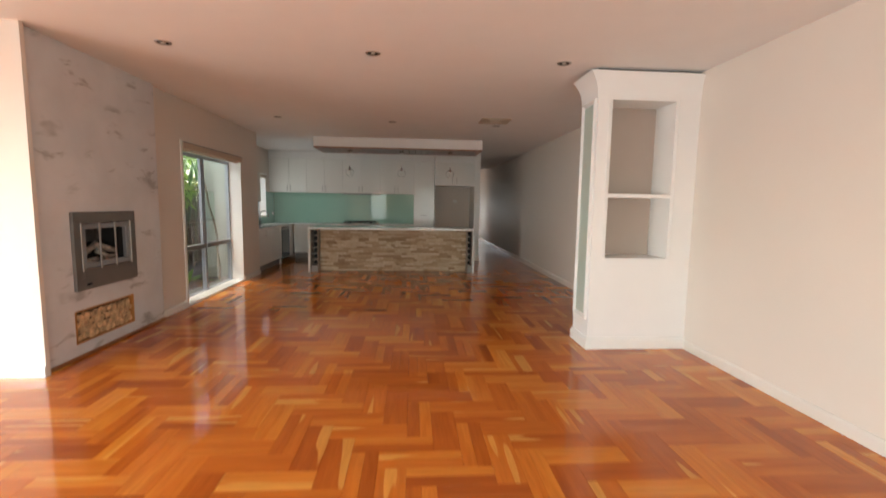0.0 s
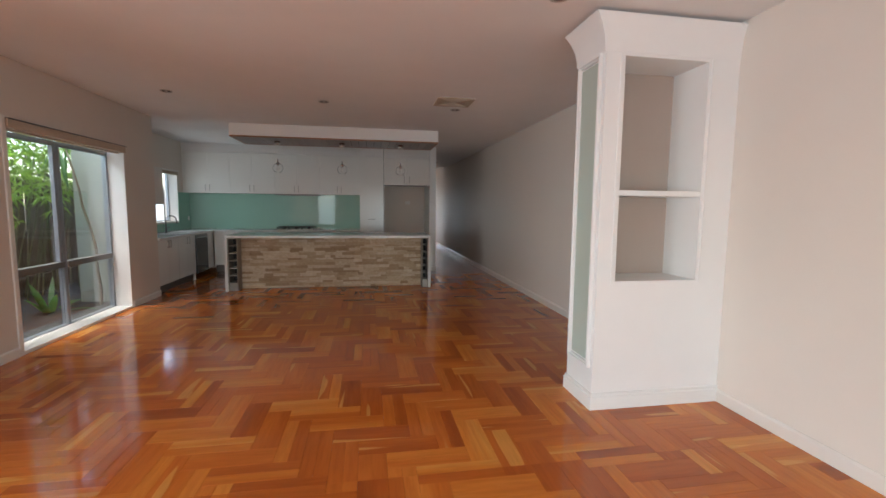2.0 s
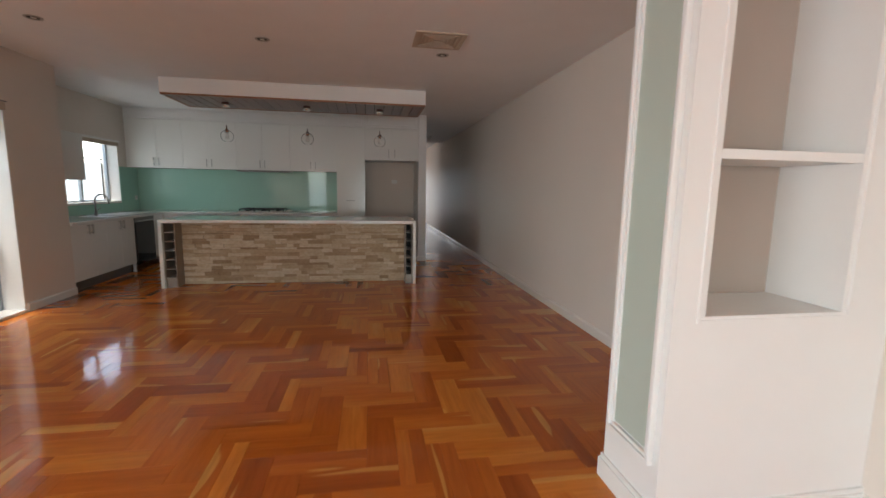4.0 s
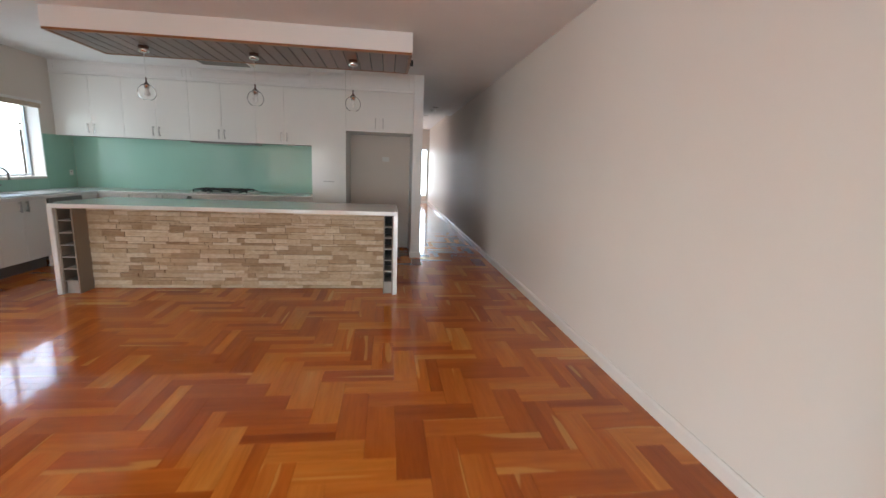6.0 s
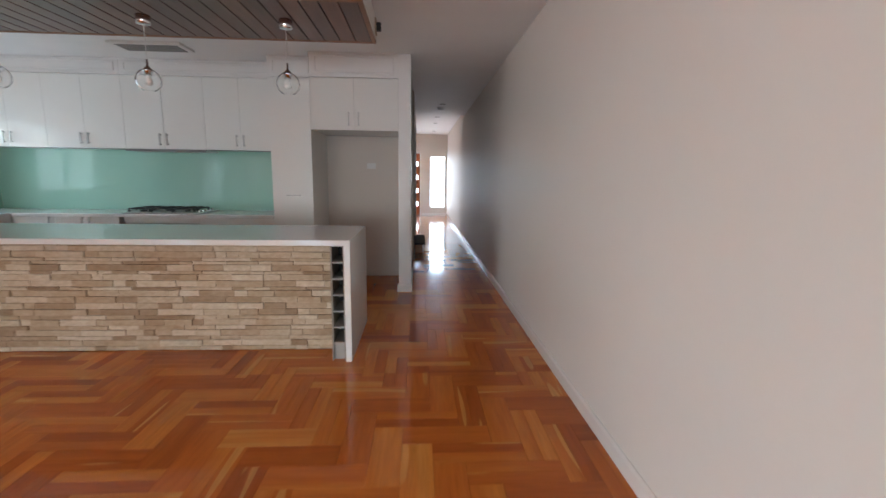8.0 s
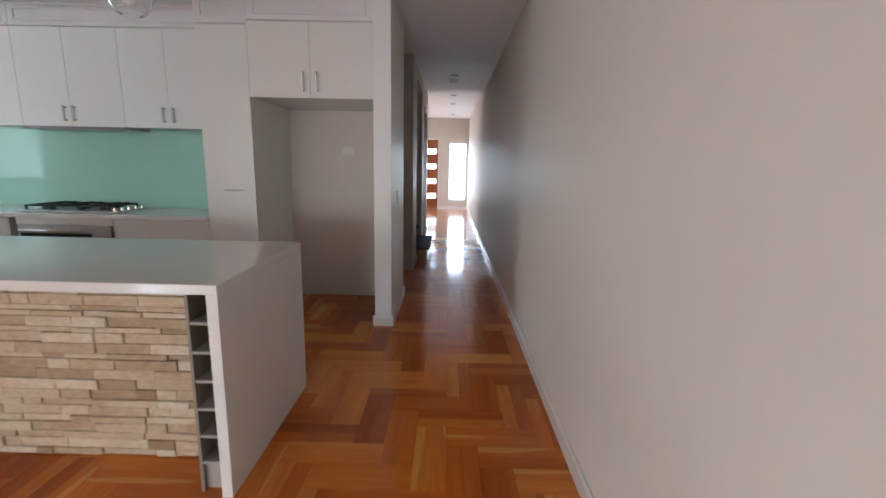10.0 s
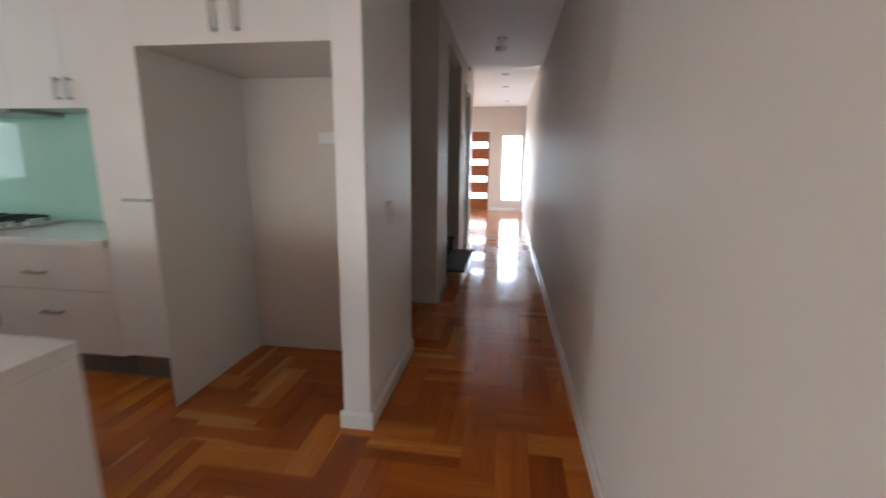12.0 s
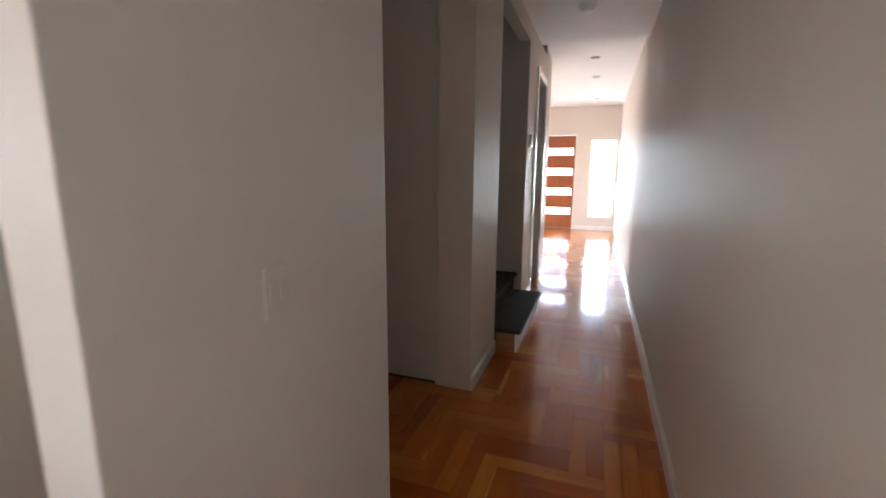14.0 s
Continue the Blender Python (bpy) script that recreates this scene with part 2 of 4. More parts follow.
def boxes(*pairs, bevel=0.0):
    bm = bmesh.new()
    for a, b in pairs:
        slab(bm, a, b)
    if bevel:
        bmesh.ops.bevel(bm, geom=bm.edges[:], offset=bevel, segments=2, affect="EDGES", profile=0.6)
    return bm


def rod(bm, p, q, r, r2=None, n=12):
    p, q = Vector(p), Vector(q)
    m = Matrix.Translation((p + q) / 2) @ (q - p).to_track_quat("Z", "Y").to_matrix().to_4x4()
    bmesh.ops.create_cone(bm, cap_ends=True, segments=n, radius1=r, radius2=r if r2 is None else r2, depth=(q - p).length, matrix=m)
    return bm


def lathe(bm, centre, profile, n=24):
    """Turns (radius, height) pairs round the upright axis at centre."""
    rings = []
    for rad, z in profile:
        rings.append([bm.verts.new((centre[0] + rad * math.cos(2 * math.pi * k / n), centre[1] + rad * math.sin(2 * math.pi * k / n), centre[2] + z)) for k in range(n)])
    for a, b in zip(rings, rings[1:]):
        for k in range(n):
            bm.faces.new((a[k], a[(k + 1) % n], b[(k + 1) % n], b[k]))
    return bm


def extrude_x(bm, pts, x0, x1):
    """A solid whose (y, z) outline is pulled from x0 to x1."""
    a = [bm.verts.new((x0, y, z)) for y, z in pts]
    b = [bm.verts.new((x1, y, z)) for y, z in pts]
    n = len(pts)
    for k in range(n):
        bm.faces.new((a[k], a[(k + 1) % n], b[(k + 1) % n], b[k]))
    bm.faces.new(a[::-1])
    bm.faces.new(b)
    bmesh.ops.recalc_face_normals(bm, faces=bm.faces[:])
    return bm


def mesh_of(name, bm, material, smooth=False):
    me = bpy.data.meshes.new(name)
    bm.to_mesh(me)
    bm.free()
    me.materials.append(material)
    if smooth:
        for p in me.polygons:
            p.use_smooth = True
    return me


def part(name, bm, material, parent=None, label="", smooth=False):
    ob = new(name, mesh_of(name, bm, material, smooth))
    ob.parent = parent
    if label:
        tagged(ob, label)
    return ob


def thing(name, label, category, group="", at=(0, 0, 0)):
    ob = new(name)
    ob.location = at
    ob.empty_display_size = 0.1
    return tagged(ob, label, category, group)


def solid(name, bm, material, label, category="", kind="structure", smooth=False):
    return tagged(part(name, bm, material, None, "", smooth), label, category, "", kind)


def ring(lo, hi, axis, at, depth, w):
    """Four bars round a rectangle; axis is the plane's normal."""
    (u0, v0), (u1, v1) = lo, hi
    bars = [((u0, v0), (u1, v0 + w)), ((u0, v1 - w), (u1, v1)), ((u0, v0 + w), (u0 + w, v1 - w)), ((u1 - w, v0 + w), (u1, v1 - w))]
    out = []
    for (a0, b0), (a1, b1) in bars:
        if axis == "x":
            out.append(((at, a0, b0), (at + depth, a1, b1)))
        else:
            out.append(((a0, at, b0), (a1, at + depth, b1)))
    return out


# ---------- the shell ----------
H = 2.725
XR, XL = 2.755, -3.01
solid("floor_base", boxes(((-5.4, -2.9, -0.15), (2.95, 22.1, -0.012))), M_DARK, "dark subfloor under the timber blocks", "floor")
# Both end slabs run on outdoors as added, unseen eaves to block sun.
solid("ceiling", boxes(((-5.6, -4.7, H), (2.95, 4.14, 3.05)), ((-3.26, 4.14, H), (2.95, 8.93, 3.05)), ((-3.93, 8.93, H), (2.95, 14.15, 3.05)), ((1.6, 14.15, H), (2.95, 16.15, 3.05)), ((-2.4, 15.35, H), (1.6, 16.15, 3.05)),
                       ((-2.4, 16.15, 2.845), (2.95, 23.9, 3.05))), M_CEIL, "plain pale matt painted plaster ceiling with unseen sun-blocking overhangs", "ceiling")
solid("wall_east", boxes(((XR, -2.9, 0), (2.95, 22.1, 3.05))), M_WALL, "long beige painted plaster wall beside the hall", "wall")
solid("wall_fireplace", boxes(((-3.26, 4.09, 0), (XL, 4.54, H)), ((-3.26, 5.196, 0), (XL, 6.44, H)), ((-3.26, 4.54, 0), (XL, 5.196, 0.786)), ((-3.26, 4.54, 1.22), (XL, 5.196, H)), ((-3.26, 4.54, 0.786), (-3.21, 5.196, 1.22)), ((-3.26, 6.44, 2.18), (XL, 8.375, H)), ((-3.26, 8.375, 0), (XL, 9.19, H))),
      M_WALL, "beige painted wall with a floor-length window", "wall")
solid("wall_wing", boxes(((-5.4, 4.05, 0), (-2.92, 4.09, H))), M_WALL, "pale wall return beside the marble fireplace", "wall")
solid("wall_living_west", boxes(((-5.6, -2.9, 0), (-5.4, -1.65, H)), ((-5.6, 3.45, 0), (-5.4, 4.14, H)), ((-5.6, -1.65, 2.2), (-5.4, 3.45, H))), M_WALL, "beige living room wall around terrace doors", "wall")
solid("wall_south", boxes(((-5.4, -2.9, 2.2), (XR, -2.7, H)), ((-5.4, -2.9, 0), (-2.58, -2.7, 2.2)), ((-1.62, -2.9, 0), (-0.4, -2.7, 2.2)), ((1.9, -2.9, 0), (XR, -2.7, 2.2))),
      M_WALL, "beige wall around wide glazed garden doors", "wall")
KW = (10.2, 11.69, 1.06, 2.09)
solid("wall_kitchen_west", boxes(((-3.93, 9.19, 0), (-3.68, KW[0], H)), ((-3.93, KW[1], 0), (-3.68, 12.30, H)),
                                 ((-3.93, KW[0], 0), (-3.68, KW[1], KW[2])), ((-3.93, KW[0], KW[3]), (-3.68, KW[1], H))),
      M_WALL, "beige kitchen wall with a window over the sink", "wall")
solid("wall_outside_return", boxes(((-3.95, 8.91, -0.15), (-3.262, 9.188, 2.723))), M_RENDER, "pale rendered outside corner of the kitchen", "wall")
solid("wall_kitchen_north", boxes(((-3.93, 12.30, 0), (1.531, 12.39, H))), M_WALL,
      "beige wall behind the kitchen cabinets", "wall")
solid("wall_pillar", boxes(((1.531, 11.42, 0), (1.675, 12.39, H)), bevel=0.004), M_WHITE, "white painted end wall beside the fridge recess", "wall")
solid("wall_hall_recess", boxes(((0.2, 12.39, 0), (0.3, 13.48, H)), ((0.2, 13.48, 0), (0.62, 13.60, H)), ((0.62, 13.48, 2.41), (1.468, 13.60, H))), M_WALL,
      "beige hall walls around a cupboard recess", "wall")
solid("wall_stair_end", boxes(((1.469, 13.48, 0), (1.684, 14.15, H)), bevel=0.003), M_WALL, "pale painted wall end beside the stairs", "wall")
solid("wall_stair_south", boxes(((-2.2, 14.03, 0), (1.468, 14.15, 5.2)), ((1.468, 14.03, 3.051), (1.7, 14.15, 5.2))), M_WALL, "plain pale stairwell wall", "wall")
solid("wall_hall_west", boxes(((1.584, 15.35, 0), (1.684, 15.93, H)), ((1.584, 16.62, 0), (1.684, 17.2, 2.9)), ((1.584, 15.93, 2.37), (1.684, 16.62, H)),
                              ((-2.2, 15.35, 0), (1.584, 15.45, 5.2)), ((-2.2, 17.1, 0), (1.584, 17.2, 2.9)), ((1.584, 14.15, 2.56), (1.684, 15.35, H))), M_WALL,
      "pale hall walls with stair opening and doorway", "wall")
# Wall out of view; its opening is added for the side fill.
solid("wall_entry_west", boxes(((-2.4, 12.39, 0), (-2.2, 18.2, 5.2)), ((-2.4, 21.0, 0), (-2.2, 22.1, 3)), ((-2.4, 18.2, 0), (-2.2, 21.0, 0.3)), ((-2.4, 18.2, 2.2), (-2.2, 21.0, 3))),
      M_WALL, "unseen pale entry room wall with an added light opening", "wall")
solid("ceiling_stairwell", boxes(((-2.4, 14.03, 5.2), (1.7, 15.45, 5.3)), ((1.6, 14.15, 3.05), (1.7, 15.35, 5.2))), M_CEIL, "plain pale upper stairwell lining", "ceiling")
FD = (0.89, 1.82, 2.22)
SL = (2.13, 2.70, 0.29, 2.11)
Y9 = 21.893
solid("wall_north", boxes(((-2.4, Y9, 0), (FD[0], 22.1, 3)), ((FD[0], Y9, FD[2]), (FD[1], 22.1, 3)), ((FD[1], Y9, 0), (SL[0], 22.1, 3)),
                          ((SL[0], Y9, 0), (SL[1], 22.1, SL[2])), ((SL[0], Y9, SL[3]), (SL[1], 22.1, 3)), ((SL[1], Y9, 0), (XR, 22.1, 3))), M_WALL,
      "pale entry wall with front door and sidelight", "wall")


def baseboard(a, b, out, h=0.092, t=0.016, material=None):
    """A skirting board from a to b in plan; out is the side it stands proud to."""
    (x0, y0), (x1, y1) = a, b
    bm = bmesh.new()
    ln = math.hypot(x1 - x0, y1 - y0)
    extrude_x(bm, [(0, 0), (t, 0), (t, h * 0.82), (t * 0.45, h), (0, h)], 0, ln)
    ang = math.atan2(y1 - y0, x1 - x0)
    flip = 1 if (-math.sin(ang) * out[0] + math.cos(ang) * out[1]) > 0 else -1
    bmesh.ops.transform(bm, matrix=Matrix.Translation((x0, y0, 0.0005)) @ Matrix.Rotation(ang, 4, "Z") @ Matrix.Diagonal((1, flip, 1, 1)), verts=bm.verts[:])
    bmesh.ops.recalc_face_normals(bm, faces=bm.faces[:])
    return solid("baseboard", bm, material or M_TRIM, "glossy pale painted skirting board along the wall", "skirting")


for a, b, o in [((XR, -2.7), (XR, 4.60), (-1, 0)), ((XR, 5.05), (XR, Y9), (-1, 0)), ((XL, 5.80), (XL, 6.39), (1, 0)), ((XL, 8.40), (XL, 9.19), (1, 0)),
                ((1.515, 11.42), (1.691, 11.42), (0, -1)), ((1.675, 11.42), (1.675, 12.39), (1, 0)), ((1.684, 13.48), (1.684, 14.14), (1, 0)),
                ((1.684, 16.72), (1.684, 17.2), (1, 0)), ((1.684, 15.36), (1.684, 15.84), (1, 0)), ((FD[1] + 0.06, Y9), (XR, Y9), (0, -1)), ((-5.4, 4.05), (-2.92, 4.05), (0, -1))]:
    baseboard(a, b, o, material=M_SKIRT if a[0] == XR else M_TRIM)

# garden doors behind the start of the walk
gd = tagged(new("door_garden"), "aluminium framed glazed garden door", "door", "", "structure")
part("door_frame", boxes(*ring((-2.58, 0.0), (-1.62, 2.2), "y", -2.84, 0.08, 0.04)), M_SILVERFRAME, gd)
gw = tagged(new("window_4"), "aluminium framed glazed panel facing the garden", "window", "", "structure")
part("window_frame", boxes(*ring((-0.4, 0.0), (1.9, 2.2), "y", -2.84, 0.08, 0.05), ((0.72, -2.84, 0.05), (0.78, -2.76, 2.15))), M_SILVERFRAME, gw)
td = tagged(new("door_terrace"), "wide aluminium framed terrace doors", "door", "", "structure")
part("door_frame", boxes(*ring((-1.65, 0.0), (3.45, 2.2), "x", -5.54, 0.08, 0.05), ((-5.54, 0.0, 0.05), (-5.46, 0.06, 2.15)), ((-5.54, 1.72, 0.05), (-5.46, 1.78, 2.15))), M_SILVERFRAME, td)

# ---------- floor-length window ----------
WX = -3.235
w1 = tagged(new("window_1"), "tall aluminium framed window with sliding sash", "window", "", "structure")
part("window_frame", boxes(*ring((6.44, 0.0), (8.375, 2.10), "x", WX - 0.03, 0.06, 0.05), bevel=0.004), M_SILVERFRAME, w1)
part("mullion", boxes(((WX - 0.035, 7.40, 0.05), (WX + 0.03, 7.455, 2.05)), bevel=0.004), M_SILVERFRAME, w1)
part("sash_stile", boxes(((WX - 0.01, 7.335, 0.77), (WX + 0.035, 7.385, 2.05)), bevel=0.004), M_SILVERFRAME, w1)
part("transom", boxes(((WX - 0.04, 6.49, 0.70), (WX + 0.045, 7.40, 0.765)), ((WX - 0.04, 7.455, 0.70), (WX + 0.045, 8.325, 0.765)), bevel=0.004), M_GREYMETAL, w1)
for y0, y1, z0, z1 in ((6.49, 7.40, 0.765, 2.05), (7.455, 8.325, 0.765, 2.05), (6.49, 7.40, 0.05, 0.70), (7.455, 8.325, 0.05, 0.70)):
    p = part("pane", boxes(((WX - 0.003, y0, z0), (WX + 0.003, y1, z1))), M_GLASS, w1)
    p.visible_shadow = False
part("window_sill", boxes(((WX + 0.03, 6.44, 0.001), (XL + 0.012, 8.375, 0.035)), bevel=0.004), M_TRIM, w1)
part("reveal", boxes(((WX + 0.03, 8.36, 0.035), (XL + 0.004, 8.375, 2.09)), ((WX + 0.03, 6.44, 0.035), (XL + 0.004, 6.455, 2.09))), M_WHITE, w1)
part("architrave", boxes(((XL, 6.395, 0), (XL + 0.014, 6.44, 2.20)), bevel=0.003), M_TRIM, w1)
bl = thing("roller_blind", "rolled-up beige fabric blind above the tall window", "blind")
part("pelmet", boxes(((-3.13, 6.455, 2.095), (XL + 0.022, 8.385, 2.175)), bevel=0.006), M_BLIND, bl)
part("bottom_rail", boxes(((-3.10, 6.47, 2.08), (-3.05, 8.35, 2.095)), bevel=0.003), M_BLIND, bl)
part("top_cap", boxes(((-3.13, 6.455, 2.1755), (XL + 0.03, 8.40, 2.185)), bevel=0.003), M_GREYMETAL, bl, "dark top edge of blind")

# ---------- marble fireplace ----------
fp = thing("fireplace", "grey veined marble chimney breast with inset gas fire", "fireplace", at=(-2.97, 5.0, 0))
fp.location = (0, 0, 0)
FX = -2.965
for a, b in (((XL + 0.001, 4.091, 0.03), (FX, 4.435, H - 0.001)), ((XL + 0.001, 5.24, 0.03), (FX, 5.79, H - 0.001)),
                          ((XL + 0.001, 4.435, 0.43), (FX, 5.24, 0.786)), ((XL + 0.001, 4.435, 1.22), (FX, 5.24, H - 0.001)), ((XL + 0.001, 4.435, 0.786), (FX, 4.54, 1.22)), ((XL + 0.001, 5.196, 0.786), (FX, 5.24, 1.22)), ((XL + 0.001, 4.435, 0.03), (FX, 5.24, 0.13))):
    part("marble_panel", boxes((a, b)), M_MARBLE, fp, "grey veined marble slab")
part("timber_edge", boxes(((XL + 0.001, 4.091, 0.001), (FX + 0.012, 5.795, 0.03)), bevel=0.002), M_TIMBER, fp, "orange timber strip at the floor")
part("niche_lining", boxes(((XL - 0.0, 4.436, 0.132), (FX + 0.004, 4.451, 0.429)), ((XL, 5.224, 0.132), (FX + 0.004, 5.239, 0.429)),
                           ((XL, 4.451, 0.132), (FX + 0.004, 5.224, 0.145)), ((XL, 4.451, 0.416), (FX + 0.004, 5.224, 0.429))), M_LOGCASE, fp, "pine lining of the log niche")
FY = 4.868
hb = part("fire_surround", boxes(*ring((FY - 0.42, 0.605), (FY + 0.42, 1.305), "x", FX, 0.03, 0.10), ((FX, FY -0.320, 0.697), (FX + 0.03, FY +0.320, 0.794)), bevel=0.005), M_GREYMETAL, fp, "grey metal fire surround")
part("badge", boxes(((FX + 0.03, FY -0.305, 0.642), (FX + 0.034, FY -0.245, 0.662))), M_DARKGLASS, hb)
part("fire_box", boxes(((-3.209, 4.541, 0.787), (-3.195, 5.195, 1.219)), ((-3.195, 4.541, 0.787), (FX, 4.552, 1.219)), ((-3.195, 5.184, 0.787), (FX, 5.195, 1.219)),
                       ((-3.195, 4.552, 0.787), (FX, 5.184, 0.80)), ((-3.195, 4.552, 1.206), (FX, 5.184, 1.219))), M_DARK, fp, "dark recessed fire box")
part("window_trim", boxes(*ring((FY - 0.318, 0.796), (FY + 0.318, 1.196), "x", FX - 0.012, 0.034, 0.045), bevel=0.004), M_SILVERFRAME, fp, "silver trim of fire window")
for y in (FY - 0.335, FY - 0.105, FY + 0.105, FY + 0.335):
    part("guard_bar", boxes(((FX + 0.024, y - 0.007, 0.775), (FX + 0.036, y + 0.007, 1.205)), bevel=0.003), M_STEEL, fp, "bright steel guard bar")
for k in range(9):
    part("louvre", boxes(((-3.194, FY - 0.27, 1.01 + k * 0.021), (-3.172, FY + 0.27, 1.020 + k * 0.021))), M_GREYMETAL, fp)
part("burner_bed", boxes(((-3.19, FY - 0.27, 0.801), (-2.99, FY + 0.27, 0.83)), bevel=0.006), M_GREYMETAL, fp)
M_LOG = plain("pale_ceramic_log", (0.34, 0.30, 0.26), 0.9, vary=0.5, scale=14, bump=0.6)
for a, b, x, r in (((4.63, 0.87), (4.88, 0.98), -3.08, 0.035), ((4.86, 0.99), (5.13, 0.90), -3.06, 0.034), ((4.62, 0.845), (4.82, 0.86), -3.02, 0.024), ((4.84, 0.93), (5.02, 0.85), -3.03, 0.026), ((4.95, 0.85), (5.12, 0.855), -3.04, 0.024)):
    part("ceramic_log", rod(bmesh.new(), (x, *a), (x + 0.01, *b), r, r * 0.75, 9), M_LOG, fp, smooth=True)
random.seed(4)
logs = []
for row in range(5):
    for k in range(11):
        r = random.uniform(0.022, 0.039)
        y, z = 4.488 + k * 0.071 + (row % 2) * 0.034 + random.uniform(-0.006, 0.006), 0.180 + row * 0.060 + random.uniform(-0.004, 0.004)
        if y < 5.195 and z + r < 0.417:
            logs.append((y, z, r))
lg = thing("firewood_stack", "cut round logs stacked in the pine niche", "firewood")
# Dark bark-brown sheet: the shade between the log ends as colour.
M_BARKSHADE = plain("shaded_log_bark", (0.12, 0.07, 0.04), 0.9, vary=0.3, scale=30)
part("shadow_board", boxes(((XL + 0.001, 4.452, 0.146), (XL + 0.004, 5.223, 0.415))), M_BARKSHADE, lg)
for y, z, r in logs:
    d = random.uniform(0.0, 0.012)
    bm = rod(bmesh.new(), (XL + 0.005, y, z), (FX - d, y, z), r, r * 0.97, 10)
    part("log_end", bm, M_LOGEND, lg)

# ---------- display column ----------
co = thing("display_column", "white built-in column with open display niche", "built-in shelf")
CX, CY, CB = 1.74, 4.617, 5.005
part("carcass", boxes(((CX, CY, 0), (1.88, CB, 2.69)), ((2.51, CY, 0), (XR - 0.001, CB, 2.69)), ((1.88, CY, 0), (2.51, CB, 0.92)), ((1.88, CY, 2.44), (2.51, CB, 2.69))), M_WHITE, co)
part("back_panel", boxes(((1.88, 4.97, 0.92), (2.51, CB, 2.44))), M_NICHE, co, "taupe niche back with recess shade in its colour")
part("shelf", boxes(((1.881, CY + 0.002, 1.516), (2.509, 4.969, 1.553)), bevel=0.003), M_WHITE, co)
part("niche_trim", boxes(*ring((1.845, 0.895), (2.545, 2.475), "y", CY - 0.006, 0.006, 0.012)), M_WHITE, co)
bm = boxes(((CX - 0.018, CY - 0.018, 0.0005), (XR - 0.001, CY, 0.095)), ((CX - 0.018, CY, 0.0005), (CX, CB + 0.018, 0.095)))
slab(bm, (CX - 0.010, CY - 0.010, 0.095), (XR - 0.001, CY, 0.118))
slab(bm, (CX - 0.010, CY, 0.095), (CX, CB + 0.01, 0.118))
part("plinth", bm, M_TRIM, co)
bm = bmesh.new()
steps = 14
last = None
for k in range(steps):
    f = k / (steps - 1)
    o = 0.012 + 0.085 * (f ** 2.2)
    z = 2.46 + 0.235 * f
    row = [bm.verts.new(p) for p in ((XR - 0.001, CY - o * 0.45, z), (CX - o, CY - o * 0.45, z), (CX - o, CB + o * 0.5, z), (XR - 0.001, CB + o * 0.5, z))]
    if last is None:
        bm.faces.new(row)
    else:
        for n in range(4):
            bm.faces.new((last[n], last[(n + 1) % 4], row[(n + 1) % 4], row[n]))
    last = row
bm.faces.new(last[::-1])
bmesh.ops.recalc_face_normals(bm, faces=bm.faces[:])
part("cornice", bm, M_WHITE, co)
part("shadow_gap", boxes(((CX, CY + 0.02, 2.70), (XR - 0.001, CB, H - 0.001))), M_DARK, co, "dark gap under the ceiling")
part("side_frame", boxes(*ring((4.652, 0.29), (4.962, 2.46), "x", CX - 0.028, 0.028, 0.022), bevel=0.006), M_WHITE, co)
part("inner_bead", boxes(*ring((4.674, 0.312), (4.940, 2.438), "x", CX - 0.018, 0.018, 0.016), bevel=0.005), M_WHITE, co)
part("side_glass", boxes(((CX - 0.008, 4.69, 0.34), (CX - 0.001, 4.935, 2.41))), M_PANELGLASS, co, "pale green glass side panel")

# ---------- ceiling fittings ----------
def downlight(x, y, z, r=0.052):
    t = thing("downlight", "small round recessed ceiling downlight, switched off", "downlight", "ceiling downlights")
    part("trim_ring", lathe(bmesh.new(), (x, y, z), [(r * 1.25, -0.0005), (r * 1.22, -0.006), (r, -0.008), (r * 0.86, -0.002)]), M_STEEL, t, smooth=True)
    part("lamp_face", lathe(bmesh.new(), (x, y, z), [(r * 0.86, -0.0025), (r * 0.45, -0.004), (0.001, -0.004)]), M_DARK, t, "dark lamp recess")
    part("lens", lathe(bmesh.new(), (x, y, z), [(r * 0.42, -0.0045), (r * 0.3, -0.008), (0.001, -0.009)]), M_BULB, t)


for x, y, z in [(-2.09, 4.40, H), (-0.37, 4.46, H), (1.36, 4.53, H), (-2.10, 7.5, H), (-0.35, 7.64, H), (1.35, 7.74, H), (-2.1, 10.9, H),
                (2.2, 14.72, H), (2.21, 17.4, 2.845), (2.21, 18.65, 2.845), (2.23, 20.8, 2.845)]:
    downlight(x, y, z)
av = thing("ceiling_vent", "cream square ceiling air vent with slats", "air vent")
part("frame", boxes(*[((a[0], a[1], a[2]), b) for a, b in [((1.02, 7.10, H - 0.012), (1.47, 7.14, H)), ((1.02, 7.48, H - 0.012), (1.47, 7.52, H)),
                                                        ((1.02, 7.14, H - 0.012), (1.06, 7.48, H)), ((1.43, 7.14, H - 0.012), (1.47, 7.48, H))]]), M_BLIND, av)
part("backing", boxes(((1.06, 7.14, H - 0.004), (1.43, 7.48, H - 0.001))), M_BLIND, av)
for k in range(4):
    o = 0.025 + k * 0.035
    part("slat", boxes(((1.06 + o, 7.14 + o, H - 0.012), (1.43 - o, 7.152 + o, H - 0.004)), ((1.06 + o, 7.468 - o, H - 0.012), (1.43 - o, 7.48 - o, H - 0.004)),
                       ((1.06 + o, 7.152 + o, H - 0.012), (1.072 + o, 7.468 - o, H - 0.004)), ((1.418 - o, 7.152 + o, H - 0.012), (1.43 - o, 7.468 - o, H - 0.004))), M_BLIND, av)
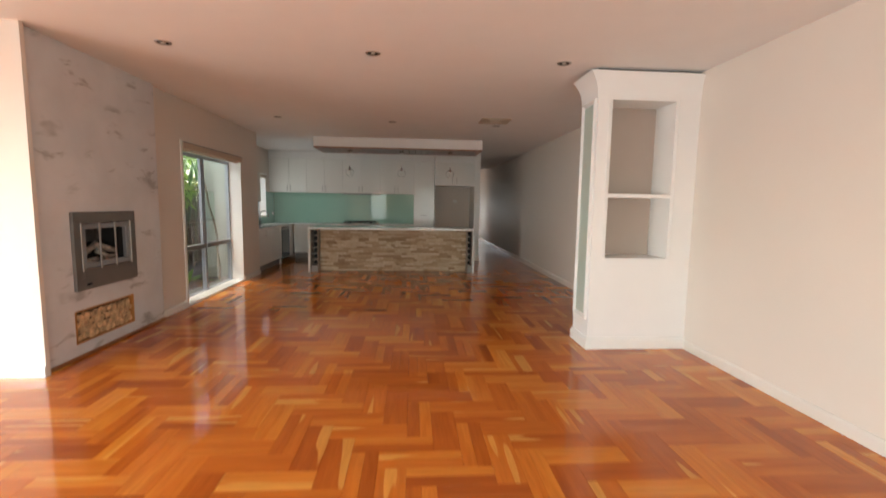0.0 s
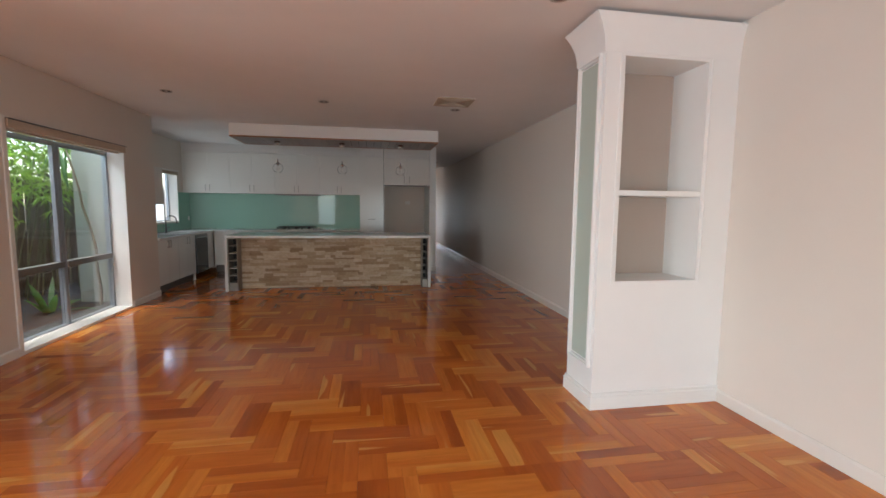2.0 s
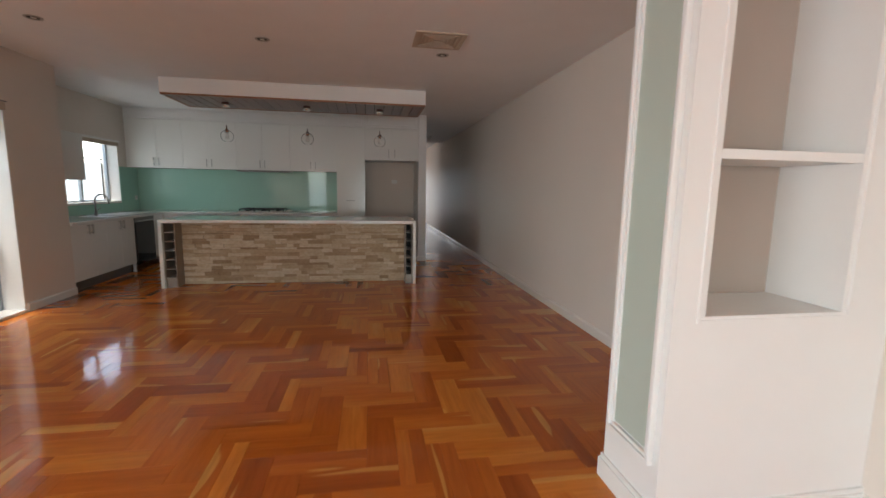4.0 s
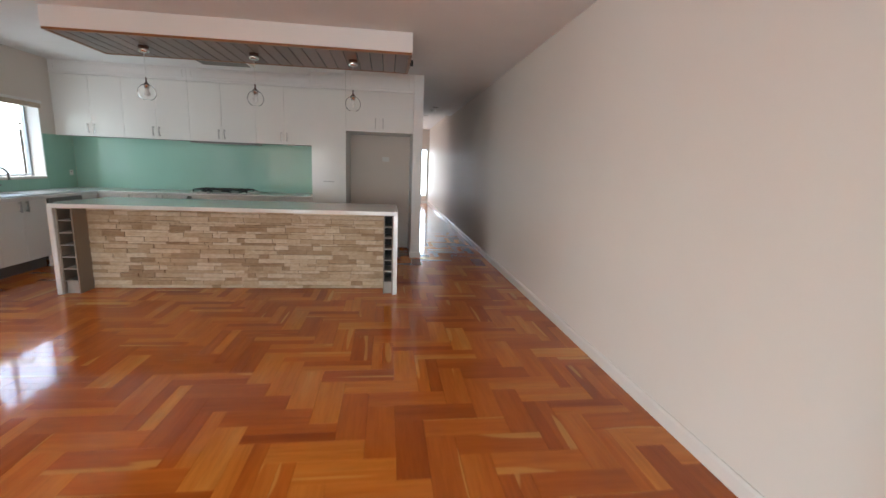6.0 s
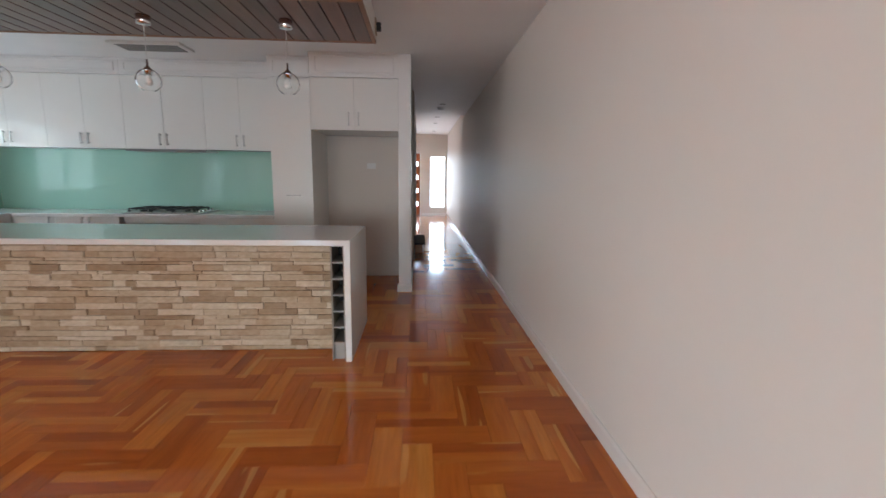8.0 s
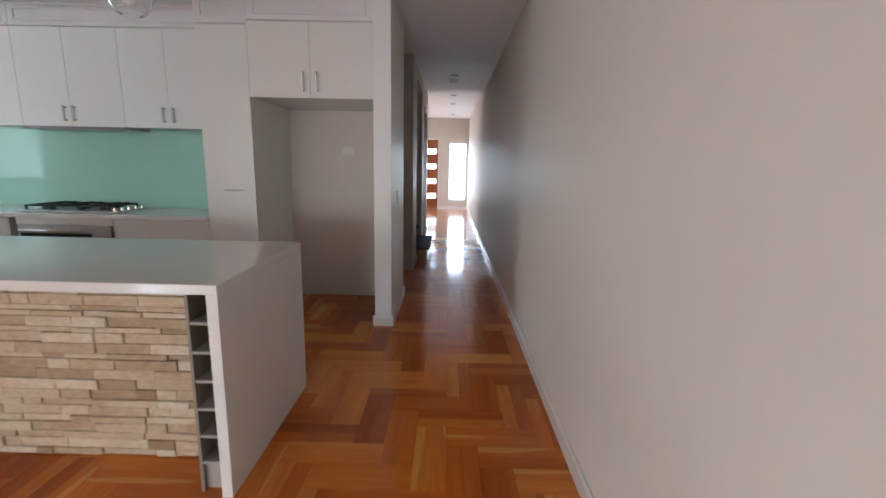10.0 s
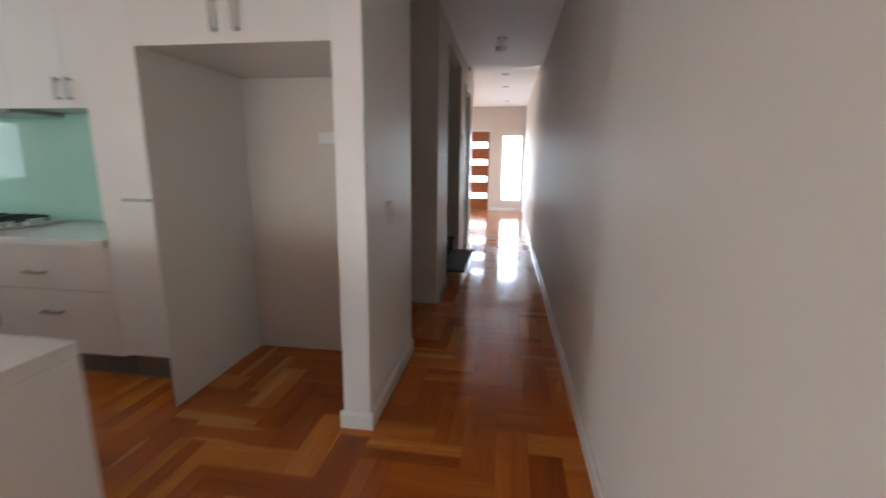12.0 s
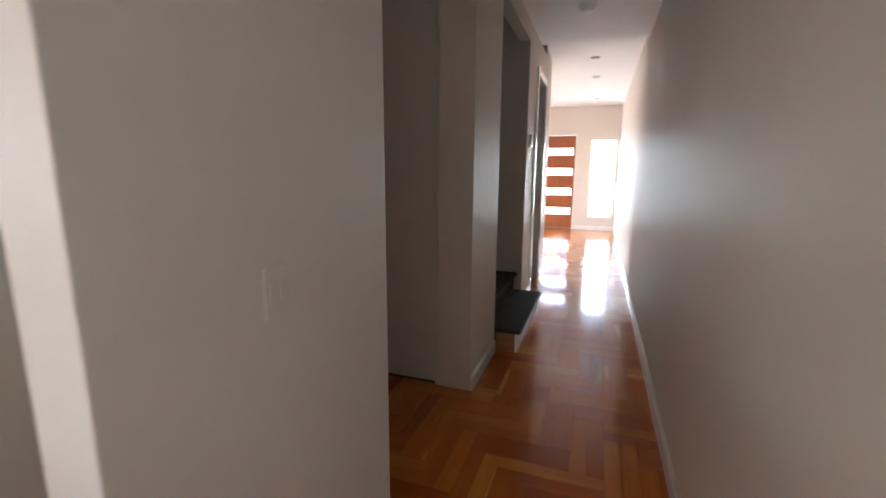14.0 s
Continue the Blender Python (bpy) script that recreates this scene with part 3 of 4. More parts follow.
rg = thing("ceiling_register", "long white slotted ceiling air register", "air vent")
part("frame", boxes(((-1.46, 11.22, H - 0.03), (-0.72, 11.54, H)), bevel=0.008), M_PLASTIC, rg)
for k in range(5):
    part("slot", boxes(((-1.40, 11.26 + k * 0.05, H - 0.034), (-0.77, 11.295 + k * 0.05, H - 0.03))), M_GREYMETAL, rg)
sm = thing("smoke_alarm", "round white plastic smoke alarm on the ceiling", "smoke alarm")
part("base", lathe(bmesh.new(), (2.185, 15.1, H), [(0.075, 0), (0.075, -0.012), (0.066, -0.016)]), M_PLASTIC, sm, smooth=True)
part("body", lathe(bmesh.new(), (2.185, 15.1, H), [(0.064, -0.016), (0.06, -0.042), (0.04, -0.052), (0.001, -0.053)]), M_PLASTIC, sm, smooth=True)

# ---------- kitchen bulkhead and pendants ----------
BX0, BX1, BY0, BY1, BZ = -1.99, 1.395, 9.40, 10.34, 2.535
bk = thing("ceiling_bulkhead", "white dropped bulkhead lined with dark timber boards", "bulkhead")
part("box", boxes(((BX0, BY0, BZ), (BX1, BY1, H - 0.001)), bevel=0.003), M_WHITE, bk)
part("edge_trim", boxes(((BX0 + 0.004, BY0 + 0.004, BZ - 0.022), (BX1 - 0.004, BY0 + 0.035, BZ - 0.0005)), ((BX0 + 0.004, BY1 - 0.035, BZ - 0.022), (BX1 - 0.004, BY1 - 0.004, BZ - 0.0005)),
                        ((BX0 + 0.004, BY0 + 0.035, BZ - 0.022), (BX0 + 0.035, BY1 - 0.035, BZ - 0.0005)), ((BX1 - 0.035, BY0 + 0.035, BZ - 0.022), (BX1 - 0.004, BY1 - 0.035, BZ - 0.0005))),
     M_TIMBER, bk, "reddish timber edge trim")
part("board_backing", boxes(((BX0 + 0.036, BY0 + 0.036, BZ - 0.004), (BX1 - 0.036, BY1 - 0.036, BZ - 0.0006))), M_DARK, bk)
nb = 25
bw = (BX1 - BX0 - 0.072) / nb
bme = mesh_of("lining_board", boxes(((-bw / 2 + 0.005, -0.433, -0.014), (bw / 2 - 0.005, 0.433, 0)), bevel=0.002), M_DECK)
for k in range(nb):
    ob = new("lining_board", bme)
    ob.parent = bk
    ob.location = (BX0 + 0.036 + bw * (k + 0.5), (BY0 + BY1) / 2, BZ - 0.0042)
br = thing("wall_bracket", "small dark metal bracket on the bulkhead side", "bracket")
part("plate", boxes(((BX1 + 0.001, 10.18, 2.56), (BX1 + 0.012, 10.28, 2.68)), bevel=0.002), M_BLIND, br)
part("arm", boxes(((BX1 + 0.012, 10.21, 2.585), (BX1 + 0.05, 10.25, 2.65)), bevel=0.003), M_BLACK, br)


def pendant(x):
    y, z = 9.82, BZ - 0.018
    t = thing("pendant_lamp", "clear glass globe pendant on thin cable", "pendant lamp", "pendants over the island", (x, y, 0))
    part("ceiling_cap", lathe(bmesh.new(), (0, 0, z), [(0.001, 0), (0.048, 0), (0.048, -0.058), (0.044, -0.062), (0.001, -0.062)]), M_CHROME, t, "chrome ceiling cap", True)
    part("cable", rod(bmesh.new(), (0, 0, z - 0.06), (0, 0, 2.20), 0.0028, n=6), M_PLASTIC, t)
    part("holder", lathe(bmesh.new(), (0, 0, 2.13), [(0.001, 0.08), (0.006, 0.08), (0.008, 0.035), (0.028, 0.015), (0.032, -0.005), (0.022, -0.01), (0.022, -0.03), (0.001, -0.03)]), M_CHROME, t, "", True)
    outer = [(0.085 * math.sin(a), 0.085 * math.cos(a)) for a in [radians(20 + k * 11) for k in range(13)]]
    inner = [(r - 0.003 if r > 0.004 else r, h) for r, h in reversed(outer)]
    part("globe", lathe(bmesh.new(), (0, 0, 2.06), outer + inner + [outer[0]]), M_CLEARGLASS, t, "clear glass globe shade", True).visible_shadow = False
    part("bulb", lathe(bmesh.new(), (0, 0, 2.06), [(0.001, 0.04), (0.014, 0.04), (0.016, 0.02), (0.027, -0.005), (0.024, -0.028), (0.001, -0.038)], 16), M_BULB, t, "", True)


for x in (-1.335, -0.255, 0.772):
    pendant(x)

# ---------- island ----------
IX0, IX1, IY0, IY1 = -2.125, 1.278, 9.395, 10.34
isl = thing("kitchen_island", "kitchen island base clad in tan split stone", "kitchen island")
part("core", boxes(((-1.93, 9.675, 0), (1.125, 10.30, 0.879))), M_RACK, isl)
part("end_fill", boxes(((-2.074, 9.72, 0), (-1.931, 10.30, 0.879))), M_RACK, isl)
part("end_fill", boxes(((1.126, 9.72, 0), (1.227, 10.30, 0.879))), M_RACK, isl)
tp = thing("island_benchtop", "pale stone waterfall benchtop over the island", "benchtop")
part("top", boxes(((IX0, IY0, 0.88), (IX1, IY1, 0.92)), bevel=0.003), M_STONETOP, tp)
part("waterfall_end", boxes(((IX0, IY0, 0.0005), (IX0 + 0.045, IY1, 0.8799)), bevel=0.002), M_STONETOP, tp)
part("waterfall_end", boxes(((IX1 - 0.045, IY0, 0.0005), (IX1, IY1, 0.8799)), bevel=0.002), M_STONETOP, tp)


def wine_rack(x0, x1):
    t = thing("wine_rack", "tall narrow open wine rack with seven cells", "wine rack", "island wine racks")
    part("side_panel", boxes(((x0, 9.43, 0.0005), (x0 + 0.012, 9.715, 0.878))), M_RACK, t)
    part("side_panel", boxes(((x1 - 0.012, 9.43, 0.0005), (x1, 9.715, 0.878))), M_RACK, t)
    part("back_panel", boxes(((x0 + 0.0125, 9.70, 0.0005), (x1 - 0.0125, 9.715, 0.878))), M_DARK, t, "dark rack back")
    part("plinth", boxes(((x0 + 0.0125, 9.455, 0.0005), (x1 - 0.0125, 9.699, 0.125))), M_RACKSHELF, t)
    for k in range(7):
        z = 0.128 + k * 0.1235
        part("shelf", boxes(((x0 + 0.0125, 9.432, z), (x1 - 0.0125, 9.699, z + 0.011))), M_RACKSHELF, t)


wine_rack(-2.079, -1.932)
wine_rack(1.128, 1.232)

# ---------- back kitchen run ----------
YU, YF, YP, ZB = 11.95, 11.435, 11.65, 0.895


def bar_handle(parent, x, y, z, ln, upright=True, r=0.006):
    bm = bmesh.new()
    d = 0.032
    if upright:
        slab(bm, (x - 0.008, y - d - 0.008, z - ln / 2), (x + 0.008, y - d + 0.004, z + ln / 2))
        for s in (-1, 1):
            slab(bm, (x - 0.007, y - d + 0.004, z + s * (ln / 2 - 0.014) - 0.007), (x + 0.007, y, z + s * (ln / 2 - 0.014) + 0.007))
    else:
        slab(bm, (x - ln / 2, y - d - 0.008, z - 0.008), (x + ln / 2, y - d + 0.004, z + 0.008))
        for s in (-1, 1):
            slab(bm, (x + s * (ln / 2 - 0.014) - 0.007, y - d + 0.004, z - 0.007), (x + s * (ln / 2 - 0.014) + 0.007, y, z + 0.007))
    return part("handle", bm, M_STEEL, parent, "brushed steel bar handle")


def door_front(parent, x0, x1, z0, z1, y, name="door"):
    return part(name, boxes(((x0 + 0.0015, y, z0 + 0.0015), (x1 - 0.0015, y + 0.018, z1 - 0.0015)), bevel=0.0015), M_LAM, parent)


ux = [-3.63, -3.177, -2.735, -2.286, -1.822, -1.359, -0.863, -0.44, 0.012]
for k in range(0, 8, 2):
    x0, xm, x1 = ux[k], ux[k + 1], ux[k + 2]
    u = thing("wall_cabinet", "glossy white two-door wall cabinet with steel handles", "cabinet", "wall cabinets")
    part("body", boxes(((x0 + 0.001, YU + 0.019, 1.674), (x1 - 0.001, 12.299, 2.535))), M_LAM, u)
    for a, b, hx in ((x0, xm, xm - 0.042), (xm, x1, xm + 0.042)):
        d = door_front(u, a, b, 1.67, 2.533, YU)
        bar_handle(d, hx, YU, 1.785, 0.14)
part("filler", boxes(((-3.679, YU + 0.005, 1.67), (-3.632, 12.299, 2.535))), M_LAM, u)


def fascia(x0, x1, y, z0):
    t = thing("bulkhead_panel", "white moulded panel above the kitchen cabinets", "panel", "panels above cabinets")
    part("board", boxes(((x0, y + 0.004, z0 + 0.002), (x1, y + 0.03, H - 0.001))), M_WHITE, t)
    part("moulding", boxes(*ring((x0 + 0.05, z0 + 0.045), (x1 - 0.05, H - 0.03), "y", y - 0.012, 0.016, 0.02), bevel=0.004), M_WHITE, t)
    part("ledge", boxes(((x0, y - 0.012, z0 + 0.002), (x1, y + 0.004, z0 + 0.024)), bevel=0.004), M_WHITE, t)
    part("capping", boxes(((x0, y - 0.014, H - 0.018), (x1, y + 0.004, H - 0.0012)), bevel=0.004), M_WHITE, t)


fascia(-3.679, -1.826, YU, 2.535)
fascia(-1.822, 0.012, YU, 2.535)
fascia(0.014, 0.534, YP, 2.495)
fascia(0.544, 1.530, YF, 2.46)
pn = thing("pantry_cabinet", "tall glossy white pantry cabinet with steel handle", "cabinet")
part("body", boxes(((0.014, YP + 0.019, 0.17), (0.534, 12.29, 2.495))), M_LAM, pn)
bar_handle(door_front(pn, 0.014, 0.5345, 0.175, 2.493, YP), 0.27, YP, 1.135, 0.16, False)
part("kick_board", boxes(((0.03, YP + 0.07, 0.0005), (0.52, YP + 0.085, 0.17))), M_GREYMETAL, pn)
part("side_panel", boxes(((0.5355, YF + 0.0, 0.0005), (0.5425, 12.289, 2.724))), M_LAM, pn)
fc = thing("fridge_cabinet", "glossy white cabinet above the empty fridge recess", "cabinet")
part("body", boxes(((0.543, YF + 0.019, 1.895), (1.529, 12.289, 2.46))), M_LAM, fc)
for a, b, hx in ((0.543, 1.03, 0.975), (1.03, 1.53, 1.085)):
    bar_handle(door_front(fc, a, b, 1.888, 2.458, YF), hx, YF, 2.01, 0.155)
part("back_lining", boxes(((0.543, 12.29, 0.0005), (1.5305, 12.2995, 1.894))), M_WALL, fc, "beige recess back")
ol = thing("double_outlet", "white double power point in the fridge recess", "power point")
part("plate", boxes(((1.07, 12.28, 1.475), (1.185, 12.2895, 1.55)), bevel=0.003), M_PLASTIC, ol)
for x in (1.098, 1.157):
    part("socket", boxes(((x - 0.014, 12.2785, 1.495), (x + 0.014, 12.280, 1.523))), M_PLASTIC, ol)
    part("rocker", boxes(((x - 0.007, 12.276, 1.53), (x + 0.007, 12.280, 1.543))), M_PLASTIC, ol)

bc = thing("benchtop_kitchen", "pale stone L-shaped kitchen benchtop", "benchtop")
part("back_run", boxes(((-3.679, 11.615, ZB - 0.04), (0.012, 12.284, ZB)), bevel=0.003), M_STONETOP, bc)
part("side_run", boxes(((-3.679, 9.192, ZB - 0.04), (-2.985, 11.614, ZB)), bevel=0.003), M_STONETOP, bc)
sp = thing("glass_splashback", "green back-painted glass splashback behind the cooktop", "splashback")
part("back_pane", boxes(((-3.669, 12.285, ZB + 0.001), (0.012, 12.299, 1.672))), M_SPLASH, sp)
part("side_pane", boxes(((-3.679, KW[1] + 0.002, ZB + 0.001), (-3.670, 12.284, 1.672)), ((-3.679, 9.2, ZB + 0.001), (-3.670, KW[1], 1.045))), M_SPLASH, sp)
so = thing("double_outlet", "white power point on the green glass", "power point")
part("plate", boxes(((-3.6695, 12.13, 1.085), (-3.662, 12.205, 1.16)), bevel=0.002), M_PLASTIC, so)
part("rocker", boxes(((-3.662, 12.155, 1.13), (-3.658, 12.172, 1.145))), M_GREYMETAL, so)


def base_unit(x0, x1, fronts, name="base_cabinet", label="glossy white base cabinet under the stone bench"):
    t = thing(name, label, "cabinet", "base cabinets")
    part("body", boxes(((x0 + 0.001, YP + 0.02, 0.15), (x1 - 0.001, 12.28, ZB - 0.041))), M_LAM, t)
    part("kick_board", boxes(((x0 + 0.002, YP + 0.075, 0.0005), (x1 - 0.002, YP + 0.09, 0.15))), M_GREYMETAL, t)
    for (a, b, z0, z1, hx, hz, up) in fronts:
        d = door_front(t, a, b, z0, z1, YP, "door" if up else "drawer_front")
        bar_handle(d, hx, YP, hz, 0.135, up)
    return t


base_unit(-0.855, 0.012, [(-0.855, 0.012, 0.57, 0.85, -0.50, 0.68, False), (-0.855, 0.012, 0.16, 0.57, -0.42, 0.43, False)])
base_unit(-2.53, -1.80, [(-2.53, -2.165, 0.16, 0.85, -2.205, 0.79, True), (-2.165, -1.80, 0.16, 0.85, -2.125, 0.79, True)])
base_unit(-3.0, -2.532, [(-3.0, -2.532, 0.16, 0.85, -2.58, 0.79, True)])
ov = thing("wall_oven", "stainless steel built-in oven with black glass door", "oven")
part("body", boxes(((-1.740, YP + 0.03, 0.16), (-0.859, 12.28, ZB - 0.041))), M_LAM, ov)
part("kick_board", boxes(((-1.740, YP + 0.075, 0.0005), (-0.859, YP + 0.09, 0.159))), M_GREYMETAL, ov)
part("top_filler", boxes(((-1.740, YP, 0.792), (-0.859, YP + 0.02, ZB - 0.042))), M_LAM, ov)
part("bottom_filler", boxes(((-1.740, YP, 0.162), (-0.859, YP + 0.02, 0.29))), M_LAM, ov)
part("front_frame", boxes(*ring((-1.722, 0.292), (-0.877, 0.788), "y", YP - 0.012, 0.03, 0.02), ((-1.052, YP - 0.012, 0.312), (-0.897, YP + 0.018, 0.768)), bevel=0.002), M_STEEL, ov, "stainless steel frame")
dr = part("oven_door", boxes(((-1.702, YP - 0.010, 0.312), (-1.054, YP + 0.015, 0.710))), M_DARKGLASS, ov, "black glass oven door")
part("door_band", boxes(((-1.702, YP - 0.011, 0.712), (-1.054, YP + 0.015, 0.768))), M_STEEL, ov)
part("window", boxes(((-1.602, YP - 0.0115, 0.40), (-1.152, YP - 0.0102, 0.69))), M_OVENGLASS, dr, "smoked oven window")
for z in (0.47, 0.54, 0.61):
    part("rack_line", boxes(((-1.56, YP - 0.0122, z), (-1.19, YP - 0.0116, z + 0.004))), M_GREYMETAL, dr)
bm = rod(bmesh.new(), (-1.682, YP - 0.045, 0.738), (-1.122, YP - 0.045, 0.738), 0.011)
for x in (-1.652, -1.152):
    rod(bm, (x, YP - 0.045, 0.738), (x, YP - 0.010, 0.738), 0.007)
part("handle", bm, M_STEEL, dr, "steel bar handle", True)
part("display", boxes(((-1.012, YP - 0.0135, 0.570), (-0.952, YP - 0.0122, 0.610))), M_DARKGLASS, ov)
for z in (0.46, 0.55):
    part("knob", rod(bmesh.new(), (-0.977, YP - 0.035, z), (-0.977, YP - 0.012, z), 0.018), M_STEEL, ov, smooth=False)
hd = thing("range_hood", "slim stainless slide-out range hood under cabinets", "range hood")
part("tray", boxes(((-1.82, YU - 0.008, 1.646), (-0.865, 12.28, 1.668)), bevel=0.003), M_STEEL, hd)
part("front_lip", boxes(((-1.82, YU - 0.018, 1.642), (-0.865, YU - 0.009, 1.67)), bevel=0.002), M_GREYMETAL, hd)
ck = thing("gas_cooktop", "stainless five-burner gas cooktop with black trivets", "cooktop")
CKX, CKY = -1.335, 11.97
part("tray", boxes(((CKX - 0.45, CKY - 0.25, ZB + 0.001), (CKX + 0.45, CKY + 0.25, ZB + 0.012)), bevel=0.004), M_STEEL, ck)
for gx in (CKX - 0.305, CKX - 0.04, CKX + 0.225):
    tv = part("trivet", boxes(*ring((gx - 0.128, CKY - 0.19), (gx + 0.128, CKY + 0.19), "x", 0, 0.014, 0.012)), M_BLACK, ck, "black cast iron trivet")
    tv.data.transform(Matrix(((0, 1, 0, 0), (0, 0, 1, 0), (1, 0, 0, ZB + 0.044), (0, 0, 0, 1))))
    for xx in (-0.045, 0.045):
        part("bar", boxes(((gx + xx - 0.006, CKY - 0.178, ZB + 0.046), (gx + xx + 0.006, CKY + 0.178, ZB + 0.066))), M_BLACK, tv)
    part("bar", boxes(((gx - 0.116, CKY - 0.006, ZB + 0.045), (gx + 0.116, CKY + 0.006, ZB + 0.060))), M_BLACK, tv)
    for xx in (-0.12, 0.12):
        for yy in (-0.182, 0.182):
            part("foot", boxes(((gx + xx - 0.008, CKY + yy - 0.008, ZB + 0.012), (gx + xx + 0.008, CKY + yy + 0.008, ZB + 0.0435))), M_BLACK, tv)
for dx, dy, rad in ((-0.305, -0.1, 0.04), (-0.305, 0.1, 0.03), (-0.04, 0, 0.055), (0.225, -0.1, 0.03), (0.225, 0.1, 0.04)):
    part("burner", lathe(bmesh.new(), (CKX + dx, CKY + dy, ZB + 0.012), [(rad, 0), (rad, 0.014), (rad * 0.7, 0.022), (0.001, 0.024)], 16), M_BLACK, ck)
for k in range(5):
    part("knob", lathe(bmesh.new(), (CKX + 0.405, CKY - 0.19 + k * 0.09, ZB + 0.012), [(0.019, 0), (0.017, 0.026), (0.001, 0.028)], 14), M_CHROME, ck)

# ---------- sink run under the kitchen window ----------
XS = -3.02


def side_unit(y0, y1, hs, z0=0.14):
    t = thing("base_cabinet", "glossy white sink cabinet with steel handles", "cabinet", "base cabinets")
    part("body", boxes(((-3.67, y0 + 0.001, z0), (XS - 0.019, y1 - 0.001, ZB - 0.041))), M_LAM, t)
    part("kick_board", boxes(((XS - 0.09, y0, 0.0005), (XS - 0.075, y1, z0))), M_GREYMETAL, t)
    n = len(hs)
    for k, h in enumerate(hs):
        a, b = y0 + (y1 - y0) * k / n, y0 + (y1 - y0) * (k + 1) / n
        d = part("door", boxes(((XS - 0.018, a + 0.0015, z0), (XS, b - 0.0015, 0.85)), bevel=0.0015), M_LAM, t)
        part("handle", boxes(((XS + 0.022, h - 0.007, 0.715), (XS + 0.034, h + 0.007, 0.845)), ((XS, h - 0.006, 0.725), (XS + 0.022, h + 0.006, 0.738)), ((XS, h - 0.006, 0.822), (XS + 0.022, h + 0.006, 0.835))), M_STEEL, d)


side_unit(9.195, 9.95, (9.53, 9.61))
side_unit(9.952, 10.66, (10.26, 10.36))
part_leg = thing("cabinet_leg", "white plastic adjustable cabinet leg on the floor", "cabinet leg")
part("foot", rod(rod(bmesh.new(), (XS - 0.04, 10.69, 0.0005), (XS - 0.04, 10.69, 0.02), 0.03), (XS - 0.04, 10.69, 0.02), (XS - 0.04, 10.69, 0.14), 0.02), M_PLASTIC, part_leg)
part("panel", boxes(((-3.67, 10.662, 0.14), (XS, 10.678, ZB - 0.041))), M_LAM, part_leg)
dw = thing("dishwasher", "black fronted dishwasher beneath the stone bench", "dishwasher")
part("body", boxes(((-3.67, 10.72, 0.10), (XS - 0.02, 11.31, 0.85))), M_DARK, dw)
part("door", boxes(((XS - 0.019, 10.72, 0.11), (XS + 0.006, 11.31, 0.77)), bevel=0.003), M_DARKGLASS, dw)
part("control_strip", boxes(((XS - 0.019, 10.72, 0.775), (XS + 0.006, 11.31, 0.85)), bevel=0.003), M_GREYMETAL, dw)
part("handle", boxes(((XS + 0.007, 10.78, 0.785), (XS + 0.03, 11.25, 0.80)), bevel=0.003), M_STEEL, dw)
part("corner_filler", boxes(((XS - 0.018, 11.315, 0.14), (XS, 11.648, ZB - 0.042))), M_LAM, part_leg)
sk = thing("kitchen_sink", "stainless steel sink with raised rim in bench", "sink")
part("rim", boxes(((-3.47, 10.15, ZB + 0.001), (-3.06, 10.18, ZB + 0.010)), ((-3.47, 11.2, ZB + 0.001), (-3.06, 11.23, ZB + 0.010)), ((-3.47, 10.18, ZB + 0.001), (-3.44, 11.2, ZB + 0.010)), ((-3.09, 10.18, ZB + 0.001), (-3.06, 11.2, ZB + 0.010))), M_STEEL, sk)
part("bowl", boxes(((-3.44, 10.18, ZB + 0.0012), (-3.09, 10.72, ZB + 0.0015))), M_GREYMETAL, sk)
part("drainer", boxes(((-3.44, 10.74, ZB + 0.001), (-3.09, 11.2, ZB + 0.006))), M_STEEL, sk)
# Chrome tap; its dark silhouette against the window is put into grey metal.
tap = thing("mixer_tap", "chrome gooseneck kitchen mixer tap toned dark as a silhouette", "tap")
bm = bmesh.new()
pts = [(0, 0, 0), (0, 0, 0.22)] + [(0.09 - 0.09 * math.cos(a), 0, 0.22 + 0.09 * math.sin(a)) for a in [radians(20 * k) for k in range(1, 9)]] + [(0.185, 0, 0.17)]
for a, b in zip(pts, pts[1:]):
    rod(bm, (-3.42 + a[0], 10.47 + a[1], ZB + 0.01 + a[2]), (-3.42 + b[0], 10.47 + b[1], ZB + 0.01 + b[2]), 0.012, n=10)
part("spout", bm, M_GREYMETAL, tap, smooth=True)
part("base", rod(bmesh.new(), (-3.42, 10.47, ZB + 0.001), (-3.42, 10.47, ZB + 0.07), 0.023, 0.019), M_GREYMETAL, tap, smooth=True)
part("lever", rod(bmesh.new(), (-3.42, 10.49, 0.97), (-3.40, 10.56, 1.01), 0.006), M_GREYMETAL, tap, smooth=True)
wc = thing("corner_wall_cabinet", "white wall cabinet beside the kitchen window", "cabinet")
part("body", boxes(((-3.679, 9.195, 1.42), (-3.23, 9.94, 2.03))), M_LAM, wc)
part("door", boxes(((-3.229, 9.197, 1.42), (-3.21, 9.94, 2.03)), bevel=0.002), M_LAM, wc)
part("bulkhead", boxes(((-3.679, 9.195, 2.62), (-3.58, 9.94, H - 0.001))), M_WHITE, wc)
w2 = tagged(new("window_2"), "aluminium framed kitchen window over the sink", "window", "", "structure")
part("window_frame", boxes(*ring((KW[0], KW[2]), (KW[1], KW[3]), "x", -3.89, 0.05, 0.045), ((-3.89, 10.92, KW[2] + 0.045), (-3.84, 10.96, KW[3] - 0.045)), bevel=0.003), M_SILVERFRAME, w2)
